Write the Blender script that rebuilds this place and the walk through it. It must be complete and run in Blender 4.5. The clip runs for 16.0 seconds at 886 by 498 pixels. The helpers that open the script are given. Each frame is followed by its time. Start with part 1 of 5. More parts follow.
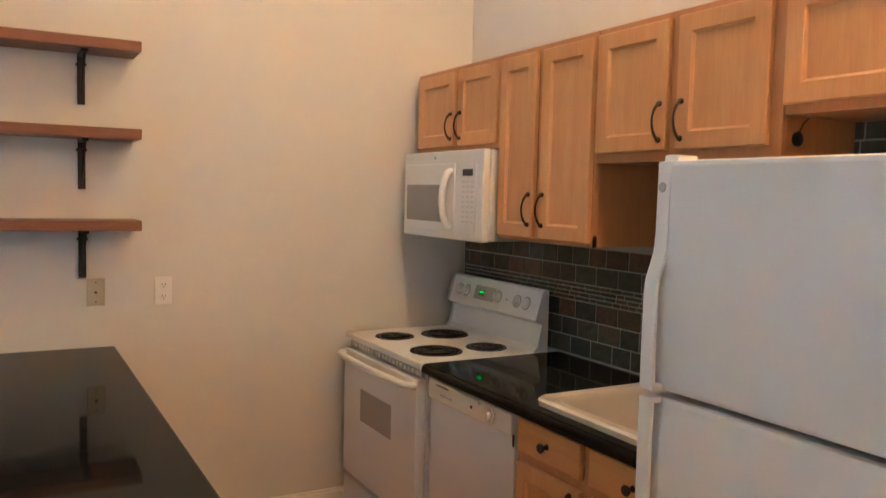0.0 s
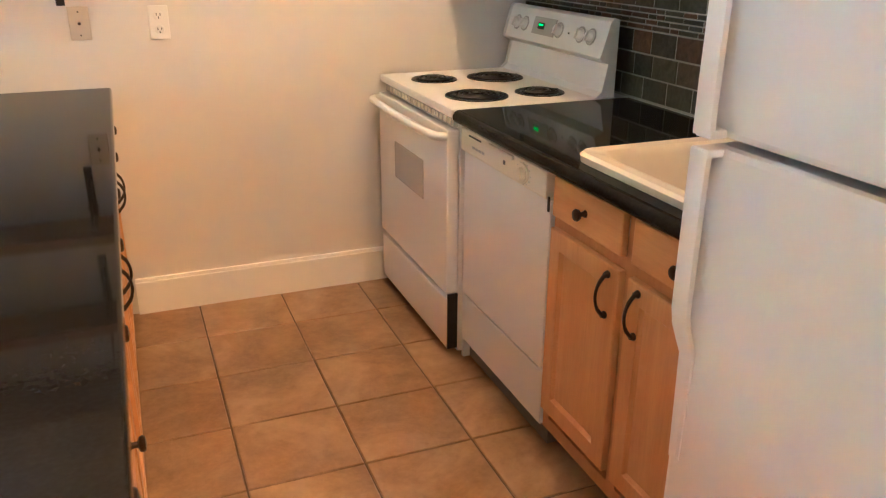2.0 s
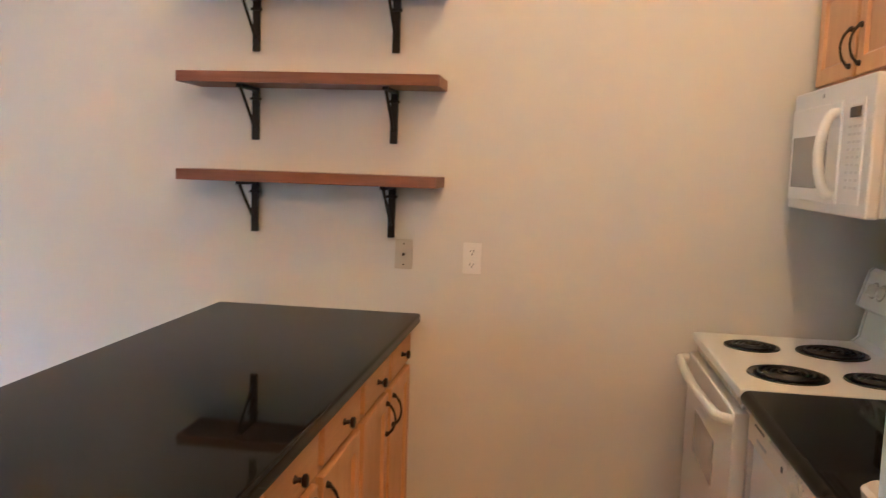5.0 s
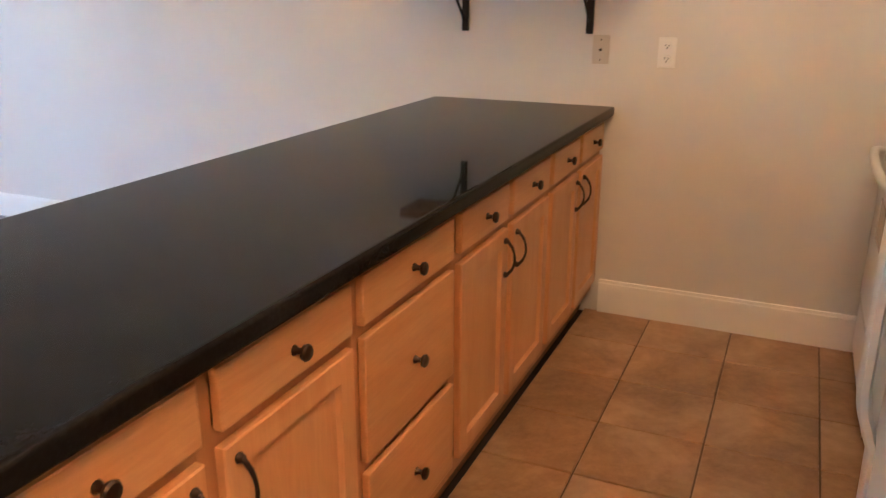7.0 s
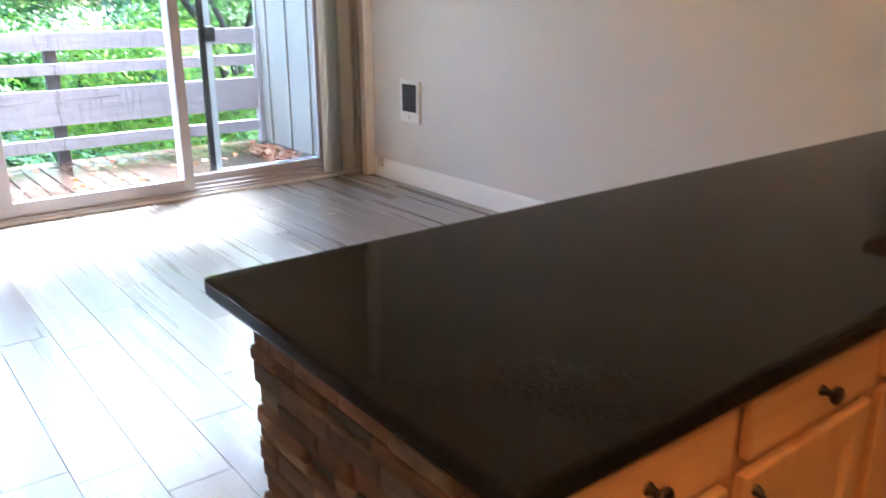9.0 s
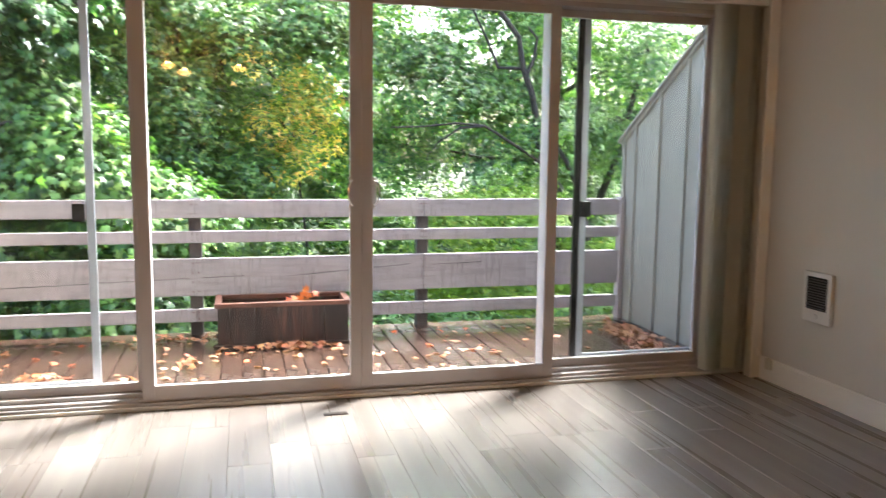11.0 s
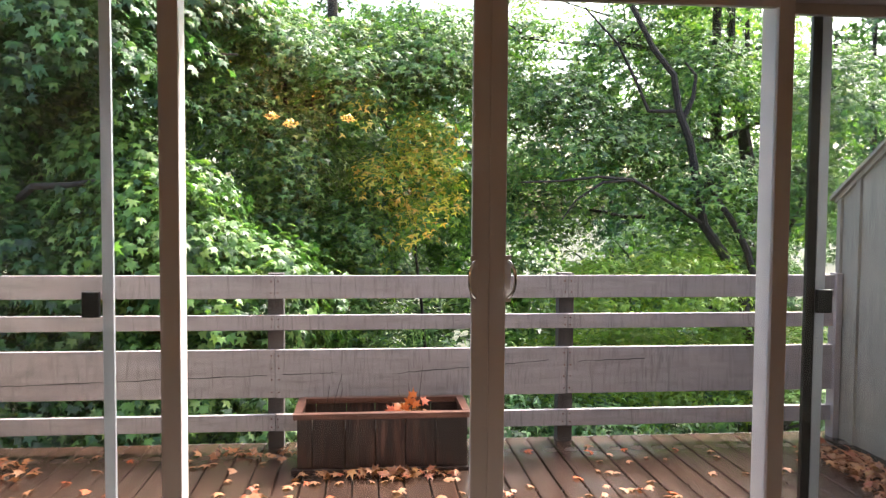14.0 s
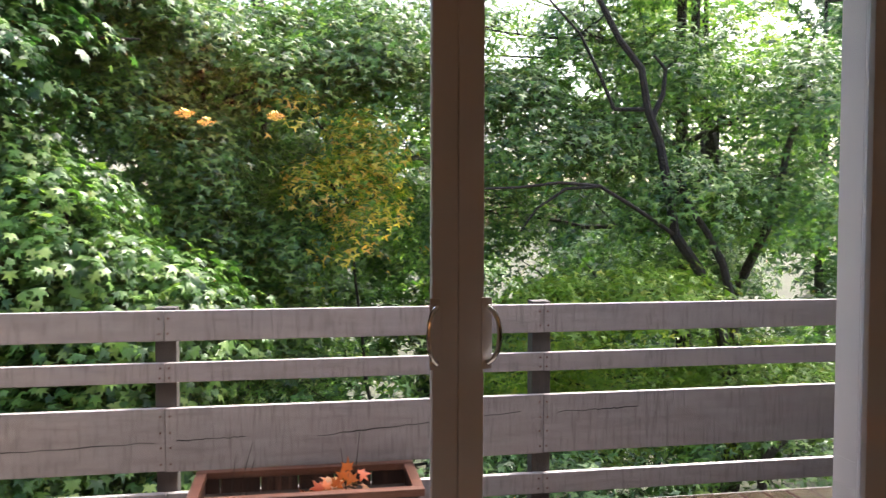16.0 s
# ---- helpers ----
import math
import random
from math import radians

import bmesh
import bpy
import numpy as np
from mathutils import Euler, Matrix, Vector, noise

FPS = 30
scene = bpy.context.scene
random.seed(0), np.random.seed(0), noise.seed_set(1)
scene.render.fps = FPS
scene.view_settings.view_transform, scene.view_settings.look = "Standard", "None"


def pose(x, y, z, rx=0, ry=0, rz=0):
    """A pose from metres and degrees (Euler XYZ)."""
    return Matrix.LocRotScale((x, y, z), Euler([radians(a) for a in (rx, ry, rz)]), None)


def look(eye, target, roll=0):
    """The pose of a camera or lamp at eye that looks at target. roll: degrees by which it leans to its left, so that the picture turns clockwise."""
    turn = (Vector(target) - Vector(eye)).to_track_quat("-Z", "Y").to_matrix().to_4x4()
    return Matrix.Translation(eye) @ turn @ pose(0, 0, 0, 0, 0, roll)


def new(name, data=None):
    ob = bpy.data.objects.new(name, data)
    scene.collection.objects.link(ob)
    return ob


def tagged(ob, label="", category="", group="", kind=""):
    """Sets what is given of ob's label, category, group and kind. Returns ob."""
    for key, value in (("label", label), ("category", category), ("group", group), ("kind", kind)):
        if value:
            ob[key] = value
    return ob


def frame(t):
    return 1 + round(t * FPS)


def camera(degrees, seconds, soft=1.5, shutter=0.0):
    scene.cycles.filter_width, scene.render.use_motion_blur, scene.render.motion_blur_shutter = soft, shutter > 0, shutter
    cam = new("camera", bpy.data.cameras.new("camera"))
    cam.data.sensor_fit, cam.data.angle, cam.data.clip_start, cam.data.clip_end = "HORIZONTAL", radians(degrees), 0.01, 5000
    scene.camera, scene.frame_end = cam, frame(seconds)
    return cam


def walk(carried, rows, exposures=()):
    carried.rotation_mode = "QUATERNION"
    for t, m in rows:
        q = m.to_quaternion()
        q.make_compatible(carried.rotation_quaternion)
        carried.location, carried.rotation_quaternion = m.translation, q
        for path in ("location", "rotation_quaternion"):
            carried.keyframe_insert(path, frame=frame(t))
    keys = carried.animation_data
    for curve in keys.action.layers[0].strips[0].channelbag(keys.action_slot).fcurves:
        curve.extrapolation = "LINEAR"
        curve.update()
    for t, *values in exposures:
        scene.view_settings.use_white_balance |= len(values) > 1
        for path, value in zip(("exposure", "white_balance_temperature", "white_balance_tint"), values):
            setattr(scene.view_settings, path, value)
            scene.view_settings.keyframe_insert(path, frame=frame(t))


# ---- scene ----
cam = camera(58.4, 16.0, soft=1.2, shutter=0.35)
PATH = [
    (0, (0.031, 0.413, 1.573), (1.003, 2.156, 1.436), 1.4),
    (0.5, (0.13, 0.494, 1.524), (1.034, 2.254, 1.232), 1.5),
    (1, (0.233, 0.632, 1.482), (1.079, 2.363, 0.945), 1.1),
    (1.5, (0.318, 0.702, 1.452), (1.097, 2.413, 0.768), -0.1),
    (2, (0.484, 0.769, 1.428), (1.176, 2.497, 0.698), 0.4),
    (2.5, (0.612, 0.826, 1.434), (1.187, 2.615, 0.75), 1.7),
    (3, (0.701, 0.912, 1.442), (1.185, 2.767, 0.873), 1.8),
    (3.5, (0.775, 1.001, 1.473), (1.195, 2.915, 1.072), 2.3),
    (4, (0.822, 1.023, 1.492), (1.107, 2.986, 1.236), 1.5),
    (4.5, (0.887, 1.001, 1.498), (0.88, 2.992, 1.313), 1.4),
    (4.7, (0.912, 0.98, 1.496), (0.778, 2.967, 1.309), 1.7),
    (6.8, (1.101, 0.641, 1.382), (0.397, 2.416, 0.785), 0.1),
    (7, (1.132, 0.615, 1.379), (0.358, 2.35, 0.753), 0.1),
    (7.5, (1.199, 0.555, 1.377), (0.24, 2.171, 0.692), -0.1),
    (8, (1.185, 0.507, 1.369), (0.029, 1.974, 0.653), -0.1),
    (8.5, (1.1, 0.478, 1.373), (-0.268, 1.755, 0.667), -0.1),
    (9, (0.925, 0.474, 1.388), (-0.582, 1.639, 0.777), -0.1),
    (9.5, (0.778, 0.452, 1.413), (-0.83, 1.538, 0.928), -0.3),
    (10, (0.566, 0.479, 1.399), (-1.161, 1.411, 1.012), -0.3),
    (10.2, (0.481, 0.492, 1.414), (-1.296, 1.34, 1.064), -0.1),
    (12.3, (-0.531, 0.575, 1.487), (-2.522, 0.719, 1.354), 0.8),
    (12.5, (-0.624, 0.588, 1.483), (-2.616, 0.727, 1.359), 0.6),
    (13, (-0.895, 0.609, 1.491), (-2.885, 0.77, 1.372), -0.3),
    (13.5, (-1.165, 0.659, 1.492), (-3.152, 0.86, 1.379), -0.4),
    (14, (-1.475, 0.739, 1.516), (-3.463, 0.935, 1.416), 0.4),
    (14.5, (-1.764, 0.77, 1.5), (-3.755, 0.937, 1.414), 0.2),
    (15, (-2.038, 0.776, 1.526), (-4.028, 0.962, 1.44), -0.2),
    (15.5, (-2.326, 0.82, 1.53), (-4.313, 1.039, 1.448), -0.2),
    (16, (-2.591, 0.844, 1.538), (-4.56, 1.186, 1.46), 0.1),
]
EXPOSURES = [(0, 5.45, 4600, 4), (1.0, 5.85, 4600, 4), (2.0, 6.35, 4600, 4), (3.5, 6.15, 4600, 4), (4.7, 5.6, 4600, 4), (7.0, 5.7, 4600, 6), (8.0, 5.65, 4600, 5), (8.5, 5.45, 4750, 5),
             (9.5, 4.55, 5400, 6), (10.2, 4.1, 5800, 6), (12.3, 3.3, 6300, 8), (13.0, 3.25, 6400, 9), (14.0, 2.8, 6500, 12), (16.0, 2.4, 6500, 14)]
walk(cam, [(t, look(eye, target, roll)) for t, eye, target, roll in PATH], EXPOSURES)

# ---- world, sun and lamps ----
SKY_STRENGTH = 0.15
SUN_ENERGY = 1.5
HALL_WATTS = 3.3
KITCHEN_WATTS = 1.1
WARM = (1.0, 0.54, 0.20)

world = bpy.data.worlds.new("sky")
scene.world = world
world.use_nodes = True
wn = world.node_tree.nodes
sky = wn.new("ShaderNodeTexSky")
sky.sky_type = "NISHITA"
sky.sun_disc = False
sky.sun_elevation = radians(52)
sky.sun_rotation = radians(318)
sky.air_density, sky.dust_density, sky.ozone_density = 1.0, 6.0, 1.0
world.node_tree.links.new(sky.outputs[0], wn["Background"].inputs[0])
wn["Background"].inputs[1].default_value = SKY_STRENGTH


def sun_lamp():
    data = bpy.data.lights.new("sun", "SUN")
    data.energy, data.angle, data.color = SUN_ENERGY, radians(14), (1.0, 0.97, 0.92)
    ob = new("sun", data)
    az, el = radians(318), radians(52)
    way = Vector((math.sin(az) * math.cos(el), math.cos(az) * math.cos(el), math.sin(el)))
    ob.rotation_mode = "QUATERNION"
    ob.rotation_quaternion = way.to_track_quat("Z", "Y")


sun_lamp()


def bulb(x, y, z, watts, radius=0.05):
    data = bpy.data.lights.new("bulb", "POINT")
    data.energy, data.color, data.shadow_soft_size = watts, WARM, radius
    ob = new("bulb", data)
    ob.location = (x, y, z)


KITCHEN_LAMP = (1.38, 2.25, 3.58)
bulb(*KITCHEN_LAMP, KITCHEN_WATTS)
HALL_LAMPS = [(1.62, -0.33, 2.58), (1.62, -0.12, 2.50), (1.60, 0.55, 2.57)]
for p in HALL_LAMPS:
    bulb(p[0], p[1], p[2], HALL_WATTS / 3)


# ---- materials ----
class Mat:
    """A node material with a few shorthands."""

    def __init__(self, name, rough=0.5, metal=0.0, color=(0.5, 0.5, 0.5), spec=0.5, coat=0.0):
        self.m = bpy.data.materials.new(name)
        self.m.use_nodes = True
        self.n, self.l = self.m.node_tree.nodes, self.m.node_tree.links
        self.b = self.n["Principled BSDF"]
        self.b.inputs["Base Color"].default_value = (*color, 1)
        self.b.inputs["Roughness"].default_value = rough
        self.b.inputs["Metallic"].default_value = metal
        self.b.inputs["Specular IOR Level"].default_value = spec
        self.b.inputs["Coat Weight"].default_value = coat
        self.co = self.n.new("ShaderNodeTexCoord")

    def mapped(self, scale=(1, 1, 1), random=False, rot=(0, 0, 0)):
        mp = self.n.new("ShaderNodeMapping")
        mp.inputs["Scale"].default_value = scale
        mp.inputs["Rotation"].default_value = rot
        self.l.new(self.co.outputs["Object"], mp.inputs["Vector"])
        if not random:
            return mp.outputs[0]
        info = self.n.new("ShaderNodeObjectInfo")
        mul = self.n.new("ShaderNodeMath")
        mul.operation = "MULTIPLY"
        mul.inputs[1].default_value = 37.0
        self.l.new(info.outputs["Random"], mul.inputs[0])
        add = self.n.new("ShaderNodeVectorMath")
        add.operation = "ADD"
        self.l.new(mp.outputs[0], add.inputs[0])
        self.l.new(mul.outputs[0], add.inputs[1])
        return add.outputs[0]

    def noise(self, scale=5.0, detail=4.0, stretch=(1, 1, 1), random=False, rough=0.55, distort=0.0):
        t = self.n.new("ShaderNodeTexNoise")
        t.inputs["Scale"].default_value, t.inputs["Detail"].default_value = scale, detail
        t.inputs["Roughness"].default_value = rough
        t.inputs["Distortion"].default_value = distort
        self.l.new(self.mapped(stretch, random), t.inputs["Vector"])
        return t.outputs["Fac"]

    def random(self):
        return self.n.new("ShaderNodeObjectInfo").outputs["Random"]

    def island(self):
        return self.n.new("ShaderNodeNewGeometry").outputs["Random Per Island"]

    def ramp(self, fac, stops, step=False):
        r = self.n.new("ShaderNodeValToRGB")
        el = r.color_ramp.elements
        while len(el) < len(stops):
            el.new(0.5)
        for e, (p, c) in zip(el, stops):
            e.position = p
            e.color = (*c, 1) if len(c) == 3 else c
        if step:
            r.color_ramp.interpolation = "CONSTANT"
        self.l.new(fac, r.inputs[0])
        return r.outputs[0]

    def mix(self, fac, a, b, kind="MIX"):
        x = self.n.new("ShaderNodeMix")
        x.data_type, x.blend_type = "RGBA", kind
        for i, v in ((0, fac), (6, a), (7, b)):
            if isinstance(v, (int, float)):
                x.inputs[i].default_value = v
            elif isinstance(v, tuple):
                x.inputs[i].default_value = (*v, 1)
            else:
                self.l.new(v, x.inputs[i])
        return x.outputs[2]

    def color(self, socket):
        self.l.new(socket, self.b.inputs["Base Color"])
        return self

    def roughness(self, fac, lo, hi):
        r = self.n.new("ShaderNodeMapRange")
        r.inputs[3].default_value, r.inputs[4].default_value = lo, hi
        self.l.new(fac, r.inputs[0])
        self.l.new(r.outputs[0], self.b.inputs["Roughness"])
        return self

    def bump(self, fac, strength=0.3, distance=0.002):
        bp = self.n.new("ShaderNodeBump")
        bp.inputs["Strength"].default_value, bp.inputs["Distance"].default_value = strength, distance
        self.l.new(fac, bp.inputs["Height"])
        self.l.new(bp.outputs[0], self.b.inputs["Normal"])
        return self


def translucent(m, c, share):
    """Lets a share of the light through a thin material."""
    n, l = m.node_tree.nodes, m.node_tree.links
    tr, mx = n.new("ShaderNodeBsdfTranslucent"), n.new("ShaderNodeMixShader")
    tr.inputs[0].default_value = (*c, 1)
    mx.inputs[0].default_value = share
    l.new(n["Principled BSDF"].outputs[0], mx.inputs[1])
    l.new(tr.outputs[0], mx.inputs[2])
    l.new(mx.outputs[0], n["Material Output"].inputs[0])
    return m


def grey(v, t=(1, 1, 1)):
    return (v * t[0], v * t[1], v * t[2])


def wall_paint(name, c):
    m = Mat(name, 0.62, color=c)
    m.color(m.mix(m.noise(1.7, 3), grey(1, c), tuple(k * 0.94 for k in c)))
    return m.bump(m.noise(170, 3), 0.35, 0.0015).m


def maple(name, a, b, grain=(1, 1, 1), rough=0.36):
    m = Mat(name, rough)
    base = m.ramp(m.noise(2.2, 6, grain, True, 0.65, 0.4), [(0.25, a), (0.75, b)])
    fine = m.ramp(m.noise(16, 5, grain, True), [(0.35, (0.93, 0.92, 0.9)), (0.65, (1, 1, 1))])
    m.color(m.mix(1.0, base, fine, "MULTIPLY"))
    m.roughness(m.noise(6, 3), rough - 0.06, rough + 0.1)
    return m.bump(m.noise(30, 4, grain, True), 0.12, 0.001).m


UP = (9, 9, 0.8)
ALONG_Y = (9, 0.8, 9)
M_WALL = wall_paint("wall_paint", (0.66, 0.63, 0.58))
M_CEIL = wall_paint("ceiling_paint", (0.75, 0.74, 0.72))
M_MAPLE = maple("maple_vertical", (0.53, 0.25, 0.08), (0.62, 0.34, 0.125), UP)
M_MAPLE_H = maple("maple_horizontal", (0.53, 0.25, 0.08), (0.62, 0.34, 0.125), ALONG_Y)
M_MAPLE_FR = maple("maple_frame", (0.40, 0.175, 0.055), (0.50, 0.25, 0.09), UP)
M_SHELF = maple("red_stained_wood", (0.12, 0.046, 0.020), (0.26, 0.10, 0.044), (0.8, 9, 9), 0.42)
M_TRIM = Mat("trim_paint", 0.38, color=(0.84, 0.82, 0.77)).m
M_BLACK = Mat("black_plastic", 0.35, color=(0.009, 0.009, 0.009)).m
M_BRONZE = Mat("dark_bronze", 0.35, 0.8, (0.045, 0.03, 0.022)).m
M_IRON = Mat("black_iron", 0.5, 0.6, (0.025, 0.022, 0.02)).m
M_CHROME = Mat("chrome", 0.12, 1.0, (0.8, 0.8, 0.8)).m


def enamel(name, c, rough=0.28, orange_peel=0.0):
    m = Mat(name, rough, color=c)
    if orange_peel:
        m.bump(m.noise(260, 2), orange_peel, 0.001)
    return m.m


M_TOE = Mat("brown_toe_kick", 0.6, color=(0.22, 0.11, 0.05)).m
M_WHITE = enamel("white_enamel", (0.72, 0.71, 0.68), 0.3)
M_FRIDGE = enamel("white_textured_steel", (0.70, 0.71, 0.71), 0.42, 0.3)
M_IVORY = enamel("ivory_plastic", (0.68, 0.62, 0.5), 0.35)
M_BEIGEPLATE = enamel("beige_plastic", (0.53, 0.47, 0.37), 0.35)
M_PLATE = enamel("white_plastic", (0.76, 0.74, 0.7), 0.3)
M_GREYPLASTIC = enamel("grey_plastic", (0.38, 0.38, 0.37), 0.35)
M_OVENGLASS = enamel("grey_oven_glass", (0.42, 0.40, 0.37), 0.12)
M_MWGLASS = enamel("grey_perforated_window", (0.34, 0.33, 0.31), 0.2)
M_PALE = enamel("pale_grey_print", (0.58, 0.57, 0.55), 0.35)
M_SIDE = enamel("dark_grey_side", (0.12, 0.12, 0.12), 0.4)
M_SINK = enamel("biscuit_sink_enamel", (0.70, 0.63, 0.52), 0.2)


def granite():
    m = Mat("black_granite", 0.08, spec=0.06)
    specks = m.ramp(m.noise(120, 3), [(0.4, (0.009, 0.009, 0.010)), (0.75, (0.0135, 0.0135, 0.0145))])
    tone = m.ramp(m.noise(7, 4), [(0.35, (0.8, 0.8, 0.8)), (0.7, (1.25, 1.22, 1.2))])
    m.color(m.mix(1.0, specks, tone, "MULTIPLY"))
    m.roughness(m.noise(3, 5), 0.03, 0.06)
    return m.m


M_GRANITE = granite()


def slate():
    m = Mat("slate_tile", 0.6, spec=0.3)
    tone = m.ramp(m.random(), [(0.0, (0.050, 0.052, 0.040)), (0.2, (0.075, 0.062, 0.045)), (0.4, (0.040, 0.042, 0.038)),
                               (0.58, (0.110, 0.066, 0.042)), (0.75, (0.065, 0.066, 0.050)), (0.9, (0.080, 0.050, 0.040))], True)
    veins = m.ramp(m.noise(22, 6, (1, 1, 1), True, 0.7, 0.8), [(0.3, (0.55, 0.55, 0.55)), (0.7, (1.5, 1.4, 1.25))])
    m.color(m.mix(1.0, tone, veins, "MULTIPLY"))
    m.roughness(m.noise(14, 4, (1, 1, 1), True), 0.48, 0.72)
    return m.bump(m.noise(35, 6, (1, 1, 1), True), 0.7, 0.004).m


M_SLATE = slate()
M_GROUT = Mat("grey_grout", 0.9, color=(0.36, 0.34, 0.28)).m


def floor_tile():
    m = Mat("tan_ceramic_tile", 0.4)
    a = m.ramp(m.noise(3.4, 7, (1, 1, 1), True, 0.62, 0.7), [(0.34, (0.21, 0.11, 0.042)), (0.5, (0.34, 0.19, 0.078)), (0.64, (0.48, 0.30, 0.145))])
    m.color(m.mix(0.38, a, m.ramp(m.noise(24, 5, (1, 1, 1), True, 0.7), [(0.3, (0.15, 0.085, 0.040)), (0.7, (0.37, 0.24, 0.13))])))
    m.roughness(m.noise(8, 4), 0.28, 0.48)
    return m.bump(m.noise(40, 4, (1, 1, 1), True), 0.25, 0.001).m


M_TILE = floor_tile()
M_TILEGROUT = Mat("brown_grout", 0.9, color=(0.12, 0.075, 0.045)).m


def plank_wood():
    m = Mat("grey_brown_plank", 0.3)
    tone = m.ramp(m.random(), [(0.0, (0.155, 0.128, 0.112)), (0.3, (0.21, 0.18, 0.16)), (0.6, (0.18, 0.152, 0.134)), (1.0, (0.26, 0.228, 0.205))])
    streak = m.ramp(m.noise(2.0, 3, (0.16, 7, 7), True, 0.5, 0.1), [(0.3, (0.96, 0.95, 0.94)), (0.52, (1.1, 1.1, 1.1)), (0.72, (1.26, 1.26, 1.26))])
    m.color(m.mix(1.0, tone, streak, "MULTIPLY"))
    m.roughness(m.noise(2.5, 3, (0.15, 6, 1), True), 0.24, 0.32)
    return m.bump(m.noise(9, 4, (0.12, 9, 9), True), 0.008, 0.001).m


M_PLANK = plank_wood()
M_SUBFLOOR = Mat("dark_joint", 0.9, color=(0.03, 0.025, 0.022)).m


def stone():
    m = Mat("ledger_stone", 0.75)
    tone = m.ramp(m.random(), [(0.0, (0.10, 0.065, 0.045)), (0.18, (0.18, 0.115, 0.07)), (0.36, (0.055, 0.058, 0.06)), (0.5, (0.24, 0.18, 0.12)),
                               (0.66, (0.15, 0.075, 0.045)), (0.82, (0.12, 0.10, 0.08)), (0.93, (0.30, 0.24, 0.17))], True)
    m.color(m.mix(1.0, tone, m.ramp(m.noise(13, 6, (1, 1, 2), True, 0.7), [(0.3, (0.2, 0.2, 0.2)), (0.7, (0.8, 0.76, 0.7))]), "MULTIPLY"))
    return m.bump(m.noise(28, 7, (1, 1, 2), True, 0.7), 0.9, 0.008).m


M_STONE = stone()
M_VINYL = enamel("white_vinyl_frame", (0.48, 0.445, 0.435), 0.4)
M_ALU = Mat("grey_aluminium", 0.4, 0.6, (0.42, 0.44, 0.48)).m
M_BLIND = wall_paint("beige_blind_vinyl", (0.66, 0.63, 0.54))
M_SLAT = translucent(wall_paint("beige_blind_slat", (0.74, 0.72, 0.64)), (0.78, 0.72, 0.58), 0.3)


def painted_board(name, c, stretch):
    m = Mat(name, 0.6)
    a = m.ramp(m.noise(4, 6, stretch, True, 0.7), [(0.3, tuple(k * 0.72 for k in c)), (0.6, c)])
    m.color(m.mix(m.ramp(m.noise(60, 4, (1, 1, 0.12), True), [(0.5, (0, 0, 0)), (0.68, (0.7, 0.7, 0.7))]), a, tuple(k * 0.55 for k in c)))
    return m.bump(m.noise(30, 5, stretch, True), 0.35, 0.002).m


M_RAIL = painted_board("weathered_grey_paint", (0.375, 0.33, 0.338), (6, 0.7, 6))
M_POST = painted_board("dark_weathered_post", (0.07, 0.06, 0.058), (6, 6, 0.7))
M_SIDING = painted_board("taupe_siding_paint", (0.335, 0.313, 0.265), (5, 5, 0.5))


def deck_wood():
    m = Mat("wet_deck_board", 0.22)
    a = m.ramp(m.noise(2.4, 7, (0.6, 6, 6), True, 0.65, 0.3), [(0.25, (0.016, 0.008, 0.006)), (0.5, (0.040, 0.020, 0.014)), (0.78, (0.085, 0.044, 0.030))])
    m.color(m.mix(m.ramp(m.noise(1.2, 4, (1, 1, 1), True), [(0.45, (0, 0, 0)), (0.75, (0.5, 0.5, 0.5))]), a, (0.045, 0.034, 0.028)))
    m.roughness(m.noise(3.5, 5), 0.02, 0.42)
    return m.bump(m.noise(18, 5, (0.6, 9, 9), True), 0.4, 0.002).m


M_DECK = deck_wood()
def wet_cedar():
    m = Mat("wet_red_cedar", 0.4)
    a = m.ramp(m.noise(3.0, 6, (10, 10, 1.1), True, 0.65, 0.4), [(0.36, (0.006, 0.004, 0.004)), (0.48, (0.030, 0.012, 0.009)), (0.6, (0.085, 0.036, 0.026)), (0.7, (0.16, 0.085, 0.065))])
    m.color(m.mix(m.ramp(m.noise(2.2, 5, (1, 1, 0.8)), [(0.42, (0, 0, 0)), (0.62, (0.85, 0.85, 0.85))]), a, (0.008, 0.005, 0.005)))
    return m.bump(m.noise(24, 5, (6, 6, 0.8), True), 0.5, 0.002).m


M_PLANTER = wet_cedar()
M_PLANTER_RIM = maple("red_cedar_rim", (0.030, 0.012, 0.009), (0.21, 0.085, 0.055), ALONG_Y, 0.35)
M_SOIL = wall_paint("potting_soil", (0.03, 0.02, 0.014))


def bark():
    m = Mat("wet_bark", 0.85)
    m.color(m.ramp(m.noise(9, 7, (1, 1, 0.3), False, 0.7), [(0.3, (0.008, 0.006, 0.005)), (0.6, (0.025, 0.020, 0.016)), (0.8, (0.035, 0.042, 0.022))]))
    return m.bump(m.noise(25, 6, (1, 1, 0.25)), 1.0, 0.02).m


M_BARK = bark()


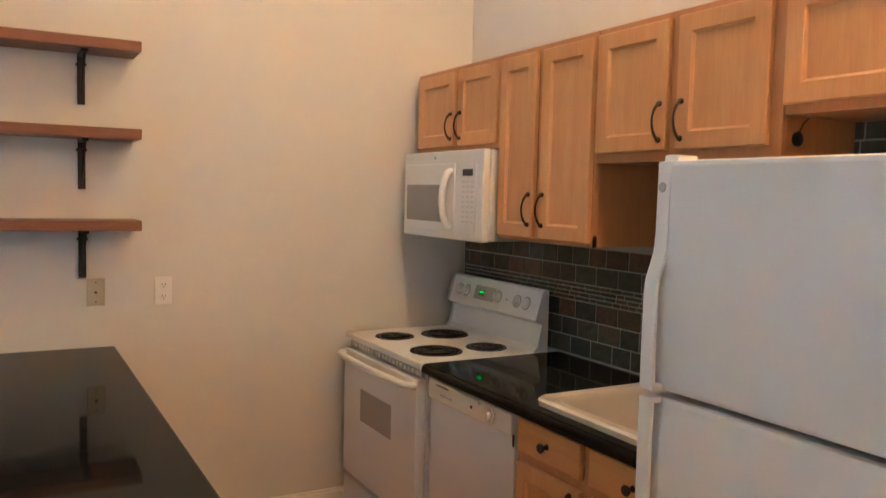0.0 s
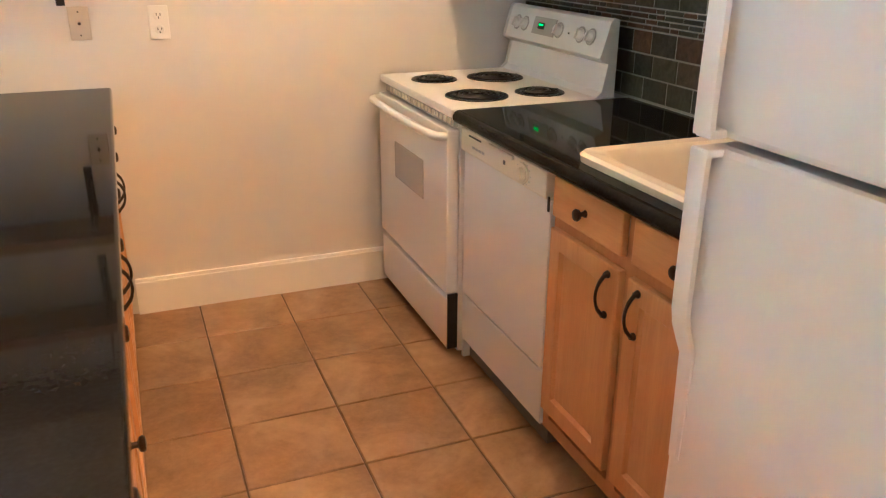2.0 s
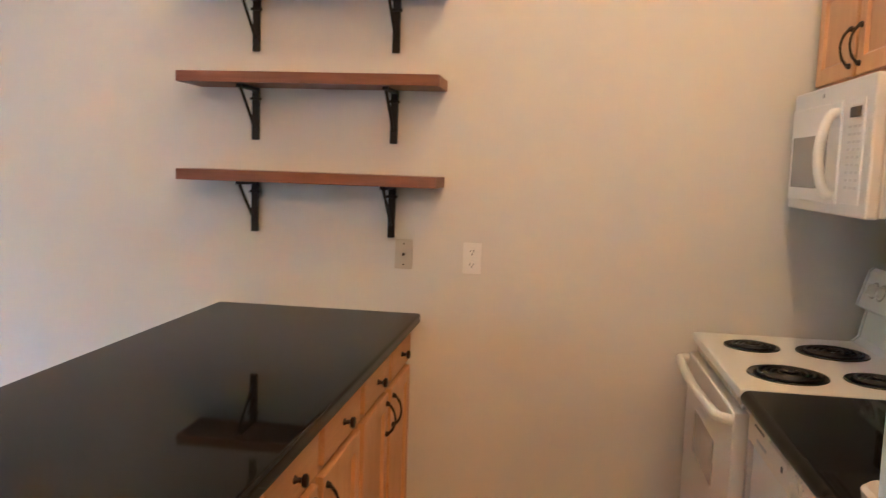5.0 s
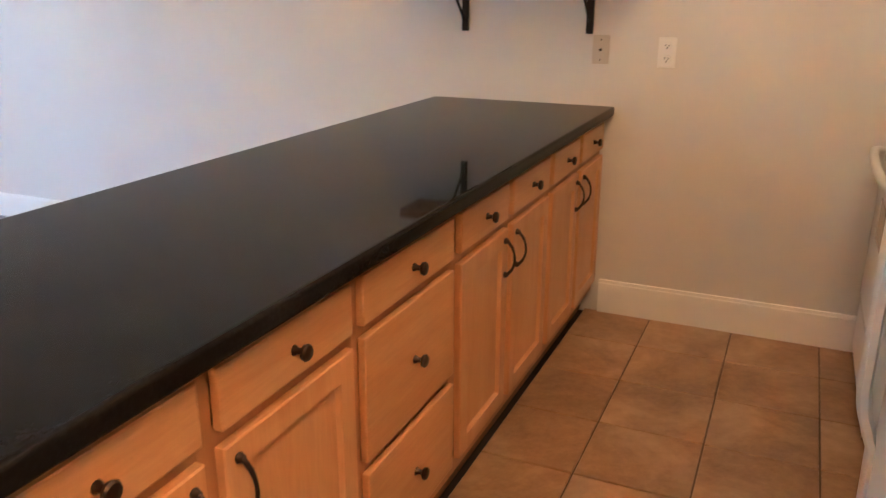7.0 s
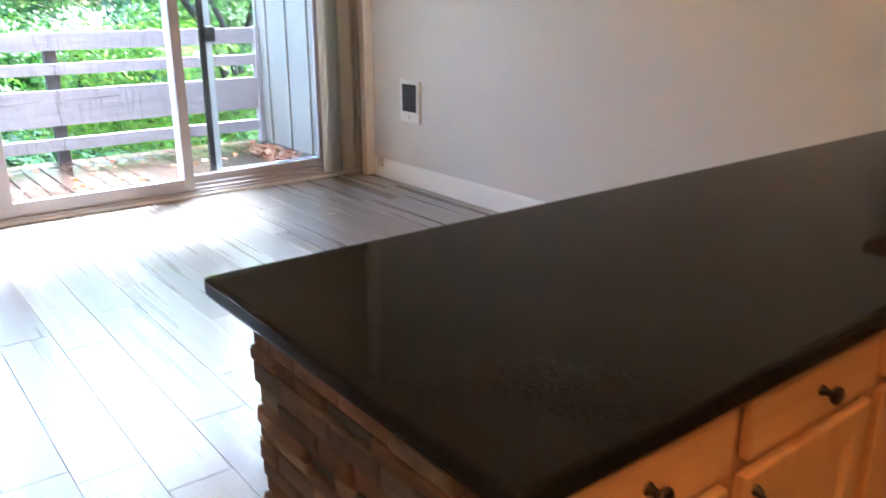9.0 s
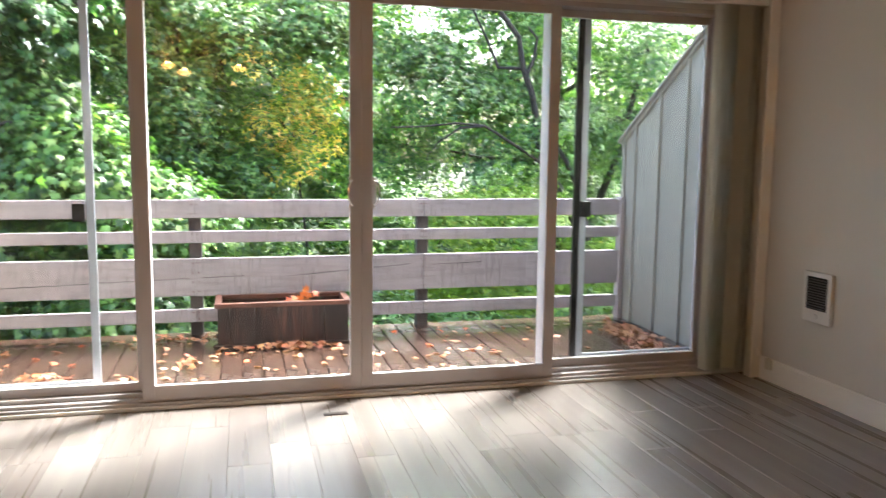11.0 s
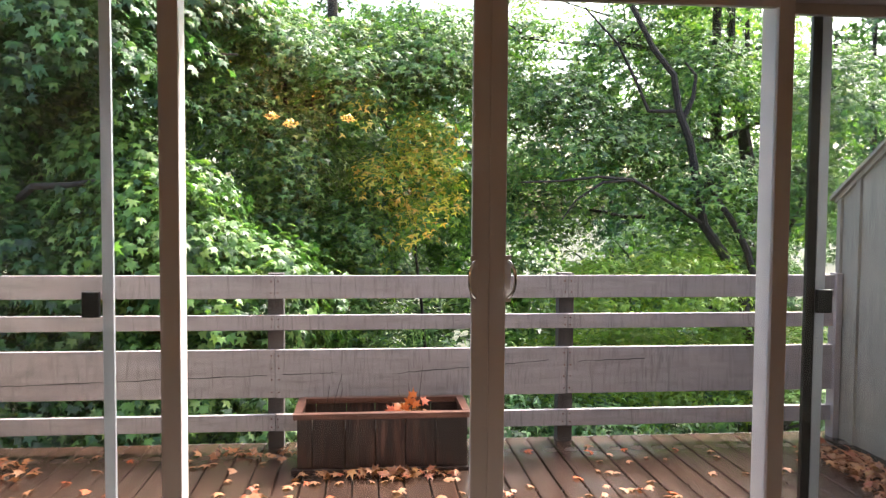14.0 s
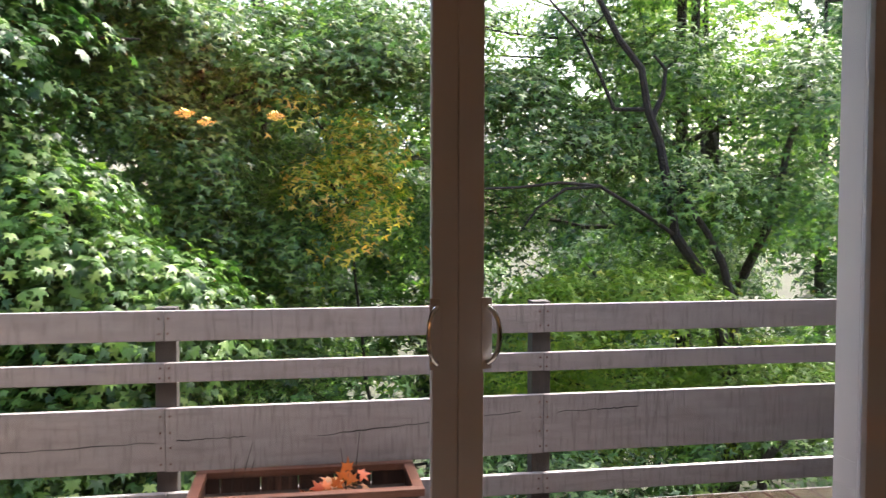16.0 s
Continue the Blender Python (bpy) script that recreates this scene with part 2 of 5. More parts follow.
def leafy(name, stops, trans=0.42, rough=0.4):
    m = Mat(name, rough)
    c = m.ramp(m.island(), stops)
    m.color(c)
    tr = m.n.new("ShaderNodeBsdfTranslucent")
    bright = m.mix(1.0, c, (1.5, 1.7, 0.8), "MULTIPLY")
    m.l.new(bright, tr.inputs[0])
    mx = m.n.new("ShaderNodeMixShader")
    mx.inputs[0].default_value = trans
    m.l.new(m.b.outputs[0], mx.inputs[1])
    m.l.new(tr.outputs[0], mx.inputs[2])
    m.l.new(mx.outputs[0], m.n["Material Output"].inputs[0])
    return m.m


M_LEAF_DARK = leafy("dark_green_leaf", [(0, (0.012, 0.040, 0.012)), (0.4, (0.028, 0.090, 0.025)), (0.75, (0.085, 0.20, 0.055)), (1, (0.25, 0.37, 0.14))], 0.34)
M_LEAF_MID = leafy("green_leaf", [(0, (0.018, 0.055, 0.014)), (0.4, (0.055, 0.135, 0.030)), (0.8, (0.15, 0.28, 0.06)), (1, (0.28, 0.38, 0.11))], 0.36)
M_LEAF_LIME = leafy("yellow_green_leaf", [(0, (0.09, 0.17, 0.02)), (0.5, (0.16, 0.28, 0.035)), (0.85, (0.25, 0.37, 0.05)), (1, (0.36, 0.36, 0.07))], 0.45)
M_LEAF_GOLD = leafy("golden_leaf", [(0, (0.05, 0.11, 0.02)), (0.25, (0.14, 0.26, 0.04)), (0.5, (0.38, 0.42, 0.07)), (0.72, (0.85, 0.62, 0.12)), (0.88, (0.85, 0.42, 0.12)), (1, (0.80, 0.66, 0.20))], 0.5)
M_LEAF_FALLEN = leafy("fallen_leaf", [(0, (0.17, 0.055, 0.022)), (0.3, (0.30, 0.115, 0.05)), (0.55, (0.36, 0.18, 0.09)), (0.75, (0.30, 0.055, 0.025)), (1, (0.40, 0.20, 0.06))], 0.15, 0.5)
M_LEAF_RED = leafy("red_leaf", [(0, (0.45, 0.07, 0.03)), (1, (0.6, 0.16, 0.05))], 0.3, 0.5)


def glass(name):
    m = bpy.data.materials.new(name)
    m.use_nodes = True
    n, l = m.node_tree.nodes, m.node_tree.links
    n.clear()
    out = n.new("ShaderNodeOutputMaterial")
    t, g, mx, f = n.new("ShaderNodeBsdfTransparent"), n.new("ShaderNodeBsdfGlossy"), n.new("ShaderNodeMixShader"), n.new("ShaderNodeFresnel")
    t.inputs[0].default_value = (0.93, 0.95, 0.94, 1)
    g.inputs["Roughness"].default_value = 0.0
    f.inputs["IOR"].default_value = 1.45
    l.new(f.outputs[0], mx.inputs[0])
    l.new(t.outputs[0], mx.inputs[1])
    l.new(g.outputs[0], mx.inputs[2])
    l.new(mx.outputs[0], out.inputs[0])
    return m


M_GLASS = glass("window_glass")


def screen_mesh():
    m = bpy.data.materials.new("insect_screen")
    m.use_nodes = True
    n, l = m.node_tree.nodes, m.node_tree.links
    t, mx = n.new("ShaderNodeBsdfTransparent"), n.new("ShaderNodeMixShader")
    b = n["Principled BSDF"]
    b.inputs["Base Color"].default_value = (0.05, 0.05, 0.05, 1)
    mx.inputs[0].default_value = 0.07
    l.new(t.outputs[0], mx.inputs[1])
    l.new(b.outputs[0], mx.inputs[2])
    l.new(mx.outputs[0], n["Material Output"].inputs[0])
    return m


M_SCREEN = screen_mesh()


def emitter(name, c, strength):
    m = Mat(name, 0.4, color=c)
    m.b.inputs["Emission Color"].default_value = (*c, 1)
    m.b.inputs["Emission Strength"].default_value = strength
    return m.m


M_BOWL = emitter("lit_amber_glass", (1.0, 0.42, 0.11), 3.0)
M_CLOCK = emitter("green_display", (0.02, 0.75, 0.03), 0.12)


def ground_mat():
    m = Mat("forest_floor", 0.9)
    m.color(m.ramp(m.noise(0.8, 8, (1, 1, 1), False, 0.7), [(0.3, (0.02, 0.03, 0.012)), (0.5, (0.05, 0.055, 0.025)), (0.7, (0.09, 0.07, 0.04))]))
    return m.bump(m.noise(3, 6), 0.8, 0.1).m


M_GROUND = ground_mat()


# ---- mesh helpers ----
ORIGIN = {}


def thing(name, at, label="", category="", group="", kind=""):
    ob = new(name)
    ob.location = at
    ob.empty_display_size = 0.1
    ORIGIN[ob.name] = Vector(at)
    return tagged(ob, label, category, group, kind)


def part(name, bm, material, parent=None, label="", smooth=False, **tags):
    """Links bm, given in world coordinates, as one mesh object under parent. smooth="edges" rounds the edges alone."""
    me = bpy.data.meshes.new(name)
    at = ORIGIN[parent.name] if parent else Vector((0, 0, 0))
    if at.length:
        bmesh.ops.translate(bm, verts=bm.verts, vec=-at)
    bmesh.ops.recalc_face_normals(bm, faces=bm.faces)
    bm.to_mesh(me)
    bm.free()
    me.materials.append(material)
    if smooth:
        me.shade_smooth()
        me.set_sharp_from_angle(angle=radians(38))
        if smooth == "edges":
            for f in me.polygons:
                f.use_smooth = f.area < 0.004 or f.area < 0.03 * max(p.area for p in me.polygons) and len(f.vertices) == 4 and max(abs(f.normal.x), abs(f.normal.y), abs(f.normal.z)) < 0.99
    ob = new(name, me)
    ob.parent = parent
    ORIGIN[ob.name] = at
    return tagged(ob, label, **tags)


def box(bm, x0, x1, y0, y1, z0, z1, bevel=0.0, seg=2):
    m = Matrix.Translation(((x0 + x1) / 2, (y0 + y1) / 2, (z0 + z1) / 2)) @ Matrix.Diagonal((abs(x1 - x0), abs(y1 - y0), abs(z1 - z0), 1))
    made = bmesh.ops.create_cube(bm, size=1, matrix=m)["verts"]
    if bevel:
        edges = list({e for v in made for e in v.link_edges})
        bmesh.ops.bevel(bm, geom=edges, offset=bevel, segments=seg, profile=0.6, affect="EDGES")
    return bm


def boxes(*rows, bevel=0.0):
    bm = bmesh.new()
    for r in rows:
        box(bm, *r, bevel=bevel)
    return bm


def tube(bm, pts, radii, n=8):
    """A tube through the points."""
    pts = [Vector(p) for p in pts]
    if isinstance(radii, (int, float)):
        radii = [radii] * len(pts)
    rings = []
    side = None
    for i, p in enumerate(pts):
        d = (pts[min(i + 1, len(pts) - 1)] - pts[max(i - 1, 0)]).normalized()
        if side is None:
            side = d.orthogonal().normalized()
        side = (side - d * side.dot(d)).normalized()
        up = d.cross(side)
        rings.append([bm.verts.new(p + (side * math.cos(a) + up * math.sin(a)) * radii[i]) for a in (2 * math.pi * k / n for k in range(n))])
    for a, b in zip(rings, rings[1:]):
        for k in range(n):
            bm.faces.new((a[k], a[(k + 1) % n], b[(k + 1) % n], b[k]))
    bm.faces.new(rings[0][::-1])
    bm.faces.new(rings[-1])
    return bm


def arc(a, b, bulge, n=8):
    """Points from a to b that bow out by the vector bulge."""
    a, b, bulge = Vector(a), Vector(b), Vector(bulge)
    return [a.lerp(b, i / n) + bulge * math.sin(math.pi * i / n) ** 0.7 for i in range(n + 1)]


def lathe(bm, at, axis, profile, n=20):
    """Turns profile (distance along axis, radius) about axis at a point."""
    at, axis = Vector(at), Vector(axis).normalized()
    side = axis.orthogonal().normalized()
    up = axis.cross(side)
    rings = [[bm.verts.new(at + axis * h + (side * math.cos(a) + up * math.sin(a)) * max(r, 1e-4)) for a in (2 * math.pi * k / n for k in range(n))] for h, r in profile]
    for a, b in zip(rings, rings[1:]):
        for k in range(n):
            bm.faces.new((a[k], a[(k + 1) % n], b[(k + 1) % n], b[k]))
    bm.faces.new(rings[0][::-1])
    bm.faces.new(rings[-1])
    return bm


def prism(bm, outline, axis, lo, hi):
    """Extrudes an outline of (u, v) along axis 0, 1 or 2 from lo to hi."""
    def put(u, v, w):
        p = [u, v]
        p.insert(axis, w)
        return bm.verts.new(p)
    a = [put(u, v, lo) for u, v in outline]
    b = [put(u, v, hi) for u, v in outline]
    bm.faces.new(a)
    bm.faces.new(b[::-1])
    for k in range(len(a)):
        j = (k + 1) % len(a)
        bm.faces.new((a[k], b[k], b[j], a[j]))
    return bm


# ---- the room ----
NORTH, EAST, SOUTH, WEST, CEIL = 3.92, 2.13, -2.40, -4.57, 3.75
DOOR_S, DOOR_N, DOOR_TOP = -1.21, 3.63, 2.42


def structure(name, bm, material, label="", **tags):
    return part(name, bm, material, None, label, kind="structure", **tags)


structure("floor", boxes((WEST - 0.02, EAST + 0.15, SOUTH - 0.15, NORTH + 0.15, -0.18, -0.012)), M_SUBFLOOR, "dark joints under grey wood planks")
FLOOR = bpy.data.objects["floor"]
structure("floor_tiled", boxes((0.36, EAST + 0.0, -1.2, NORTH, -0.012, -0.004)), M_TILEGROUT, "brown grout under tan ceramic floor tiles")
TILED = bpy.data.objects["floor_tiled"]
structure("wall_north", boxes((WEST - 0.18, EAST + 0.15, NORTH, NORTH + 0.15, -0.18, CEIL)), M_WALL, "warm white painted wall with shelves and outlets")
structure("wall_east", boxes((EAST, EAST + 0.15, SOUTH, NORTH, -0.18, CEIL)), M_WALL, "painted kitchen wall behind the cabinets")
EAST_WALL = bpy.data.objects["wall_east"]
structure("wall_south", boxes((WEST - 0.18, EAST + 0.15, SOUTH - 0.15, SOUTH, -0.18, CEIL)), M_WALL, "plain painted wall")
structure("wall_west", boxes((WEST - 0.18, WEST, SOUTH, DOOR_S, -0.18, CEIL), (WEST - 0.18, WEST, DOOR_N, NORTH, -0.18, CEIL),
                             (WEST - 0.18, WEST, DOOR_S, DOOR_N, DOOR_TOP, CEIL)), M_WALL, "painted wall round the wide glass door")
structure("ceiling", boxes((WEST - 0.18, EAST + 0.15, SOUTH - 0.15, NORTH + 0.15, CEIL, CEIL + 0.15)), M_CEIL, "plain white ceiling")


def baseboard(name, x0, x1, y0, y1):
    bm = boxes((x0, x1, y0, y1, 0.0, 0.138))
    if x1 - x0 > y1 - y0:
        box(bm, x0, x1, y0 + 0.005, y1, 0.138, 0.152)
    else:
        box(bm, x0, x1 - 0.005, y0, y1, 0.138, 0.152)
    structure(name, bm, M_TRIM, "white painted baseboard")


baseboard("baseboard", -4.418, -2.663, NORTH - 0.016, NORTH)
baseboard("baseboard", -2.660, -0.30, NORTH - 0.016, NORTH)
baseboard("baseboard", 0.42, 1.47, NORTH - 0.016, NORTH)
baseboard("baseboard", WEST, WEST + 0.016, SOUTH, DOOR_S - 0.06)


# ---- cabinet pieces ----
def knob(parent, x, y, z, s):
    bm = lathe(bmesh.new(), (x, y, z), (s, 0, 0), [(0, 0.010), (0.003, 0.009), (0.008, 0.006), (0.016, 0.006), (0.020, 0.014), (0.026, 0.016), (0.030, 0.013), (0.032, 0.004)], 16)
    return part("knob", bm, M_BRONZE, parent, "dark bronze round knob", smooth=True)


def pull(parent, x, y, z0, z1, s):
    bm = bmesh.new()
    a, b = (x, y, z0), (x, y, z1)
    pts = [(x + s * 0.002, y, z0), (x + s * 0.010, y, z0 + 0.002)] + arc((x + s * 0.014, y, z0 + 0.006), (x + s * 0.014, y, z1 - 0.006), (s * 0.018, 0, 0), 8) + [(x + s * 0.010, y, z1 - 0.002), (x + s * 0.002, y, z1)]
    tube(bm, pts, [0.006, 0.006] + [0.0038 if 1 < i < 7 else 0.0048 for i in range(9)] + [0.006, 0.006], 8)
    for p in (a, b):
        lathe(bm, p, (s, 0, 0), [(0, 0.009), (0.003, 0.010), (0.007, 0.008), (0.012, 0.006)], 10)
    return part("handle", bm, M_BRONZE, parent, "dark bronze arched pull", smooth=True)


def door(parent, x, s, y0, y1, z0, z1, rail=0.052, thick=0.019, handle=None):
    """A framed cabinet door whose front face is at x and looks along s."""
    b, q, w = x - s * thick, x - s * 0.010, 0.007

    def loop(inset, at):
        return [(at, y0 + inset, z0 + inset), (at, y1 - inset, z0 + inset), (at, y1 - inset, z1 - inset), (at, y0 + inset, z1 - inset)]
    bm = bmesh.new()
    made = [[bm.verts.new(p) for p in loop(*r)] for r in ((rail + w, b), (0, b), (0, x - s * 0.003), (0.003, x), (rail - 0.001, x), (rail + 0.0005, x - s * 0.003), (rail + w, q))]
    for a, c in zip(made, made[1:] + made[:1]):
        for k in range(4):
            bm.faces.new((a[k], a[(k + 1) % 4], c[(k + 1) % 4], c[k]))
    d = part("door", bm, M_MAPLE, parent, "maple door with a recessed panel")
    part("panel", boxes((min(q, b + s * 0.003), max(q, b + s * 0.003), y0 + rail + w + 0.0003, y1 - rail - w - 0.0003, z0 + rail + w + 0.0003, z1 - rail - w - 0.0003)), M_MAPLE, d)
    if handle:
        pull(d, x, handle[0], handle[1], handle[2], s)
    return d


def drawer(parent, x, s, y0, y1, z0, z1, knob_z=None):
    lo, hi = min(x, x - s * 0.019), max(x, x - s * 0.019)
    d = part("drawer", boxes((lo, hi, y0, y1, z0, z1), bevel=0.005), M_MAPLE_H, parent, "plain maple drawer front")
    knob(d, x, (y0 + y1) / 2, knob_z or (z0 + z1) / 2, s)
    return d


def face_frame(bm, x, s, y0, y1, z0, z1, stiles, rails, w=0.04):
    lo, hi = min(x, x - s * 0.02), max(x, x - s * 0.02)
    for y in stiles:
        box(bm, lo, hi, max(y - w / 2, y0), min(y + w / 2, y1), z0, z1)
    for z in rails:
        box(bm, lo + 0.0004, hi - 0.0004, y0, y1, max(z - w / 2, z0), min(z + w / 2, z1))
    return bm


# ---- island ----
ISL_X, ISL_FRONT = 0.385, 0.405
ISLAND_LABEL = "maple base cabinet with bronze hardware under black granite worktop"


def island_unit(y0, y1, kind):
    c = thing("base_cabinet", (0.08, (y0 + y1) / 2, 0.0), ISLAND_LABEL if kind == "doors" else "maple three-drawer base cabinet with bronze knobs in the island", "cabinet", "island base cabinets")
    part("body", boxes((-0.19, ISL_X - 0.021, y0 + 0.001, y1 - 0.001, 0.10, 0.872)), M_MAPLE_FR, c)
    part("toe_kick", boxes((-0.19, ISL_X - 0.045, y0 + 0.001, y1 - 0.001, 0.0, 0.10)), M_TOE, c, "brown recessed toe kick")
    mid = (y0 + y1) / 2
    bm = face_frame(bmesh.new(), ISL_X, 1, y0 + 0.001, y1 - 0.001, 0.10, 0.872, (y0 + 0.02, y1 - 0.02) + (() if kind == "drawers" else (mid,)),
                    (0.12, 0.728, 0.860) + ((0.42,) if kind == "drawers" else ()))
    part("face_frame", bm, M_MAPLE_FR, c)
    if kind == "drawers":
        for z0, z1 in ((0.742, 0.850), (0.430, 0.716), (0.150, 0.402)):
            drawer(c, ISL_FRONT, 1, y0 + 0.022, y1 - 0.018, z0, z1)
    else:
        for a, b, h in ((y0 + 0.028, mid - 0.022, mid - 0.052), (mid + 0.020, y1 - 0.020, mid + 0.050)):
            drawer(c, ISL_FRONT, 1, a, b, 0.742, 0.850)
            door(c, ISL_FRONT, 1, a, b, 0.148, 0.714, handle=(h, 0.580, 0.684))
    return c


island_unit(0.985, 1.842, "doors")
island_unit(1.842, 2.332, "drawers")
island_unit(2.332, 3.140, "doors")
island_unit(3.140, 3.915, "doors")

worktop = thing("island_worktop", (0.02, 2.43, 0.872), "polished black granite worktop with bullnose edge on the island", "worktop")
slab = bmesh.new()
box(slab, -0.384, 0.437, 0.945, 3.917, 0.874, 0.914, bevel=0.012, seg=4)
part("slab", slab, M_GRANITE, worktop, smooth="edges")

core = thing("stone_island_wall", (-0.02, 2.4, 0.0), "low island wall faced with stacked brown ledger stone", "wall", kind="structure")
part("core", boxes((-0.215, -0.192, 0.985, 3.918, 0.0, 0.872), (-0.215, 0.366, 0.976, 0.984, 0.0, 0.872)), M_SIDE, core)

# ---- east base units ----
EF, ED = 1.495, 1.476
CT = 0.914
sink_cab = thing("base_cabinet", (1.8, 2.05, 0.0), "maple sink base cabinet with bronze hardware beside the dishwasher", "cabinet")
part("body", boxes((EF + 0.021, 2.11, 1.705, 2.498, 0.10, 0.715)), M_MAPLE_FR, sink_cab)
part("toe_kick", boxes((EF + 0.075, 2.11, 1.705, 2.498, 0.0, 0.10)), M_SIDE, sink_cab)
part("face_frame", face_frame(bmesh.new(), EF, -1, 1.705, 2.498, 0.10, 0.870, (1.73, 2.146, 2.486), (0.12, 0.735, 0.868)), M_MAPLE_FR, sink_cab)
for a, b, h in ((2.166, 2.482, 2.206), (1.765, 2.126, 2.086)):
    drawer(sink_cab, ED, -1, a, b, 0.757, 0.864)
    door(sink_cab, ED, -1, a, b + 0.004, 0.172, 0.722, handle=(h, 0.595, 0.700))

east_top = thing("kitchen_worktop", (1.8, 2.35, 0.870), "polished black granite worktop beside the range", "worktop")
bm = bmesh.new()
SX0, SX1, SY0, SY1 = 1.56, 2.03, 1.72, 2.42
made = []
for z, inner in ((0.872, 1), (0.872, 0), (CT, 0), (CT, 1)):
    r = (SX0, SX1, SY0, SY1) if inner else (1.470, 2.115, 1.705, 3.106)
    made.append([bm.verts.new((x, y, z)) for x, y in ((r[0], r[2]), (r[1], r[2]), (r[1], r[3]), (r[0], r[3]))])
for a, b in zip(made, made[1:] + made[:1]):
    for k in range(4):
        bm.faces.new((a[k], a[(k + 1) % 4], b[(k + 1) % 4], b[k]))
part("slab", bm, M_GRANITE, east_top)
part("front_edge", tube(bmesh.new(), [(1.470, 1.705, 0.893), (1.470, 3.106, 0.893)], 0.0205, 16), M_GRANITE, east_top, smooth=True)

sink = thing("sink", (1.8, 2.03, CT), "biscuit enamel drop-in sink with a raised rim", "sink")
bm = bmesh.new()


def rounded(x0, x1, y0, y1, r, n=5):
    out = []
    for cx, cy, a0 in ((x1 - r, y1 - r, 0), (x0 + r, y1 - r, 90), (x0 + r, y0 + r, 180), (x1 - r, y0 + r, 270)):
        for k in range(n + 1):
            a = radians(a0 + 90 * k / n)
            out.append((cx + r * math.cos(a), cy + r * math.sin(a)))
    return out


def rings(bm, loops, close_last=True):
    made = [[bm.verts.new((x, y, z)) for x, y in pts] for pts, z in loops]
    for a, b in zip(made, made[1:]):
        for k in range(len(a)):
            j = (k + 1) % len(a)
            bm.faces.new((a[k], a[j], b[j], b[k]))
    if close_last:
        bm.faces.new(made[-1])
    return bm


rings(bm, [(rounded(1.506, 2.065, 1.712, 2.448, 0.05), CT + 0.001), (rounded(1.504, 2.067, 1.710, 2.450, 0.05), CT + 0.018), (rounded(1.512, 2.061, 1.718, 2.442, 0.045), CT + 0.026),
           (rounded(1.545, 2.000, 1.750, 2.410, 0.05), CT + 0.024), (rounded(1.565, 1.985, 1.768, 2.395, 0.05), CT + 0.004), (rounded(1.585, 1.965, 1.79, 2.375, 0.06), CT - 0.165),
           (rounded(1.62, 1.93, 1.83, 2.335, 0.06), CT - 0.18)])
part("basin", bm, M_SINK, sink, smooth=True)
part("drain", lathe(bmesh.new(), (1.78, 2.03, CT - 0.179), (0, 0, 1), [(0, 0.045), (0.003, 0.045), (0.003, 0.03), (0.001, 0.028)], 20), M_CHROME, sink, "chrome drain")
tap = thing("tap", (2.035, 2.05, CT + 0.02), "chrome kitchen tap behind the sink", "tap")
bm = lathe(bmesh.new(), (2.035, 2.05, CT + 0.018), (0, 0, 1), [(0, 0.028), (0.008, 0.027), (0.012, 0.018), (0.06, 0.017), (0.07, 0.012)], 18)
part("base", bm, M_CHROME, tap, smooth=True)
part("spout", tube(bmesh.new(), [(2.035, 2.05, CT + 0.07)] + arc((2.03, 2.05, CT + 0.09), (1.84, 2.05, CT + 0.10), (0, 0, 0.09), 8) + [(1.835, 2.05, CT + 0.085)], 0.010, 10), M_CHROME, tap, smooth=True)
part("lever", tube(bmesh.new(), [(2.04, 2.07, CT + 0.06), (2.05, 2.12, CT + 0.085)], [0.008, 0.005], 8), M_CHROME, tap, smooth=True)

# ---- dishwasher ----
dw = thing("dishwasher", (1.8, 2.75, 0.0), "white front-loading dishwasher with a dial, closed", "dishwasher")
part("tub", boxes((1.52, 2.10, 2.508, 3.104, 0.02, 0.866)), M_SIDE, dw)
part("door", boxes((1.486, 1.519, 2.510, 3.082, 0.280, 0.786), bevel=0.004), M_WHITE, dw, "white door panel")
part("kick_plate", boxes((1.490, 1.519, 2.510, 3.082, 0.095, 0.268), bevel=0.003), M_WHITE, dw)
part("filler", boxes((1.494, 1.519, 3.086, 3.104, 0.02, 0.866)), M_WHITE, dw)
panel = part("control_panel", boxes((1.470, 1.519, 2.510, 3.082, 0.790, 0.866), bevel=0.006), M_IVORY, dw, "cream control panel")
dial = part("dial", lathe(bmesh.new(), (1.470, 2.640, 0.828), (-1, 0, 0), [(0, 0.029), (0.006, 0.029), (0.006, 0.019), (0.018, 0.016), (0.019, 0.004)], 24), M_IVORY, panel, "cream round dial", smooth=True)
part("vent_slot", boxes((1.4685, 1.472, 2.925, 3.015, 0.848, 0.853)), M_BLACK, panel)
part("latch", boxes((1.462, 1.472, 2.70, 2.86, 0.850, 0.862), bevel=0.003), M_IVORY, panel)
part("badge", boxes((1.4685, 1.472, 2.755, 2.767, 0.822, 0.834)), M_BLACK, panel)
for i in range(4):
    part("button", boxes((1.4688, 1.4715, 2.90 + 0.024 * i, 2.917 + 0.024 * i, 0.815, 0.822)), M_GREYPLASTIC, panel)
for k in range(12):
    a = radians(k * 30)
    part("mark", boxes((1.4690, 1.4715, 2.640 + 0.040 * math.cos(a) - 0.003, 2.640 + 0.040 * math.cos(a) + 0.003, 0.828 + 0.031 * math.sin(a) - 0.0012, 0.828 + 0.031 * math.sin(a) + 0.0012)), M_GREYPLASTIC, panel)
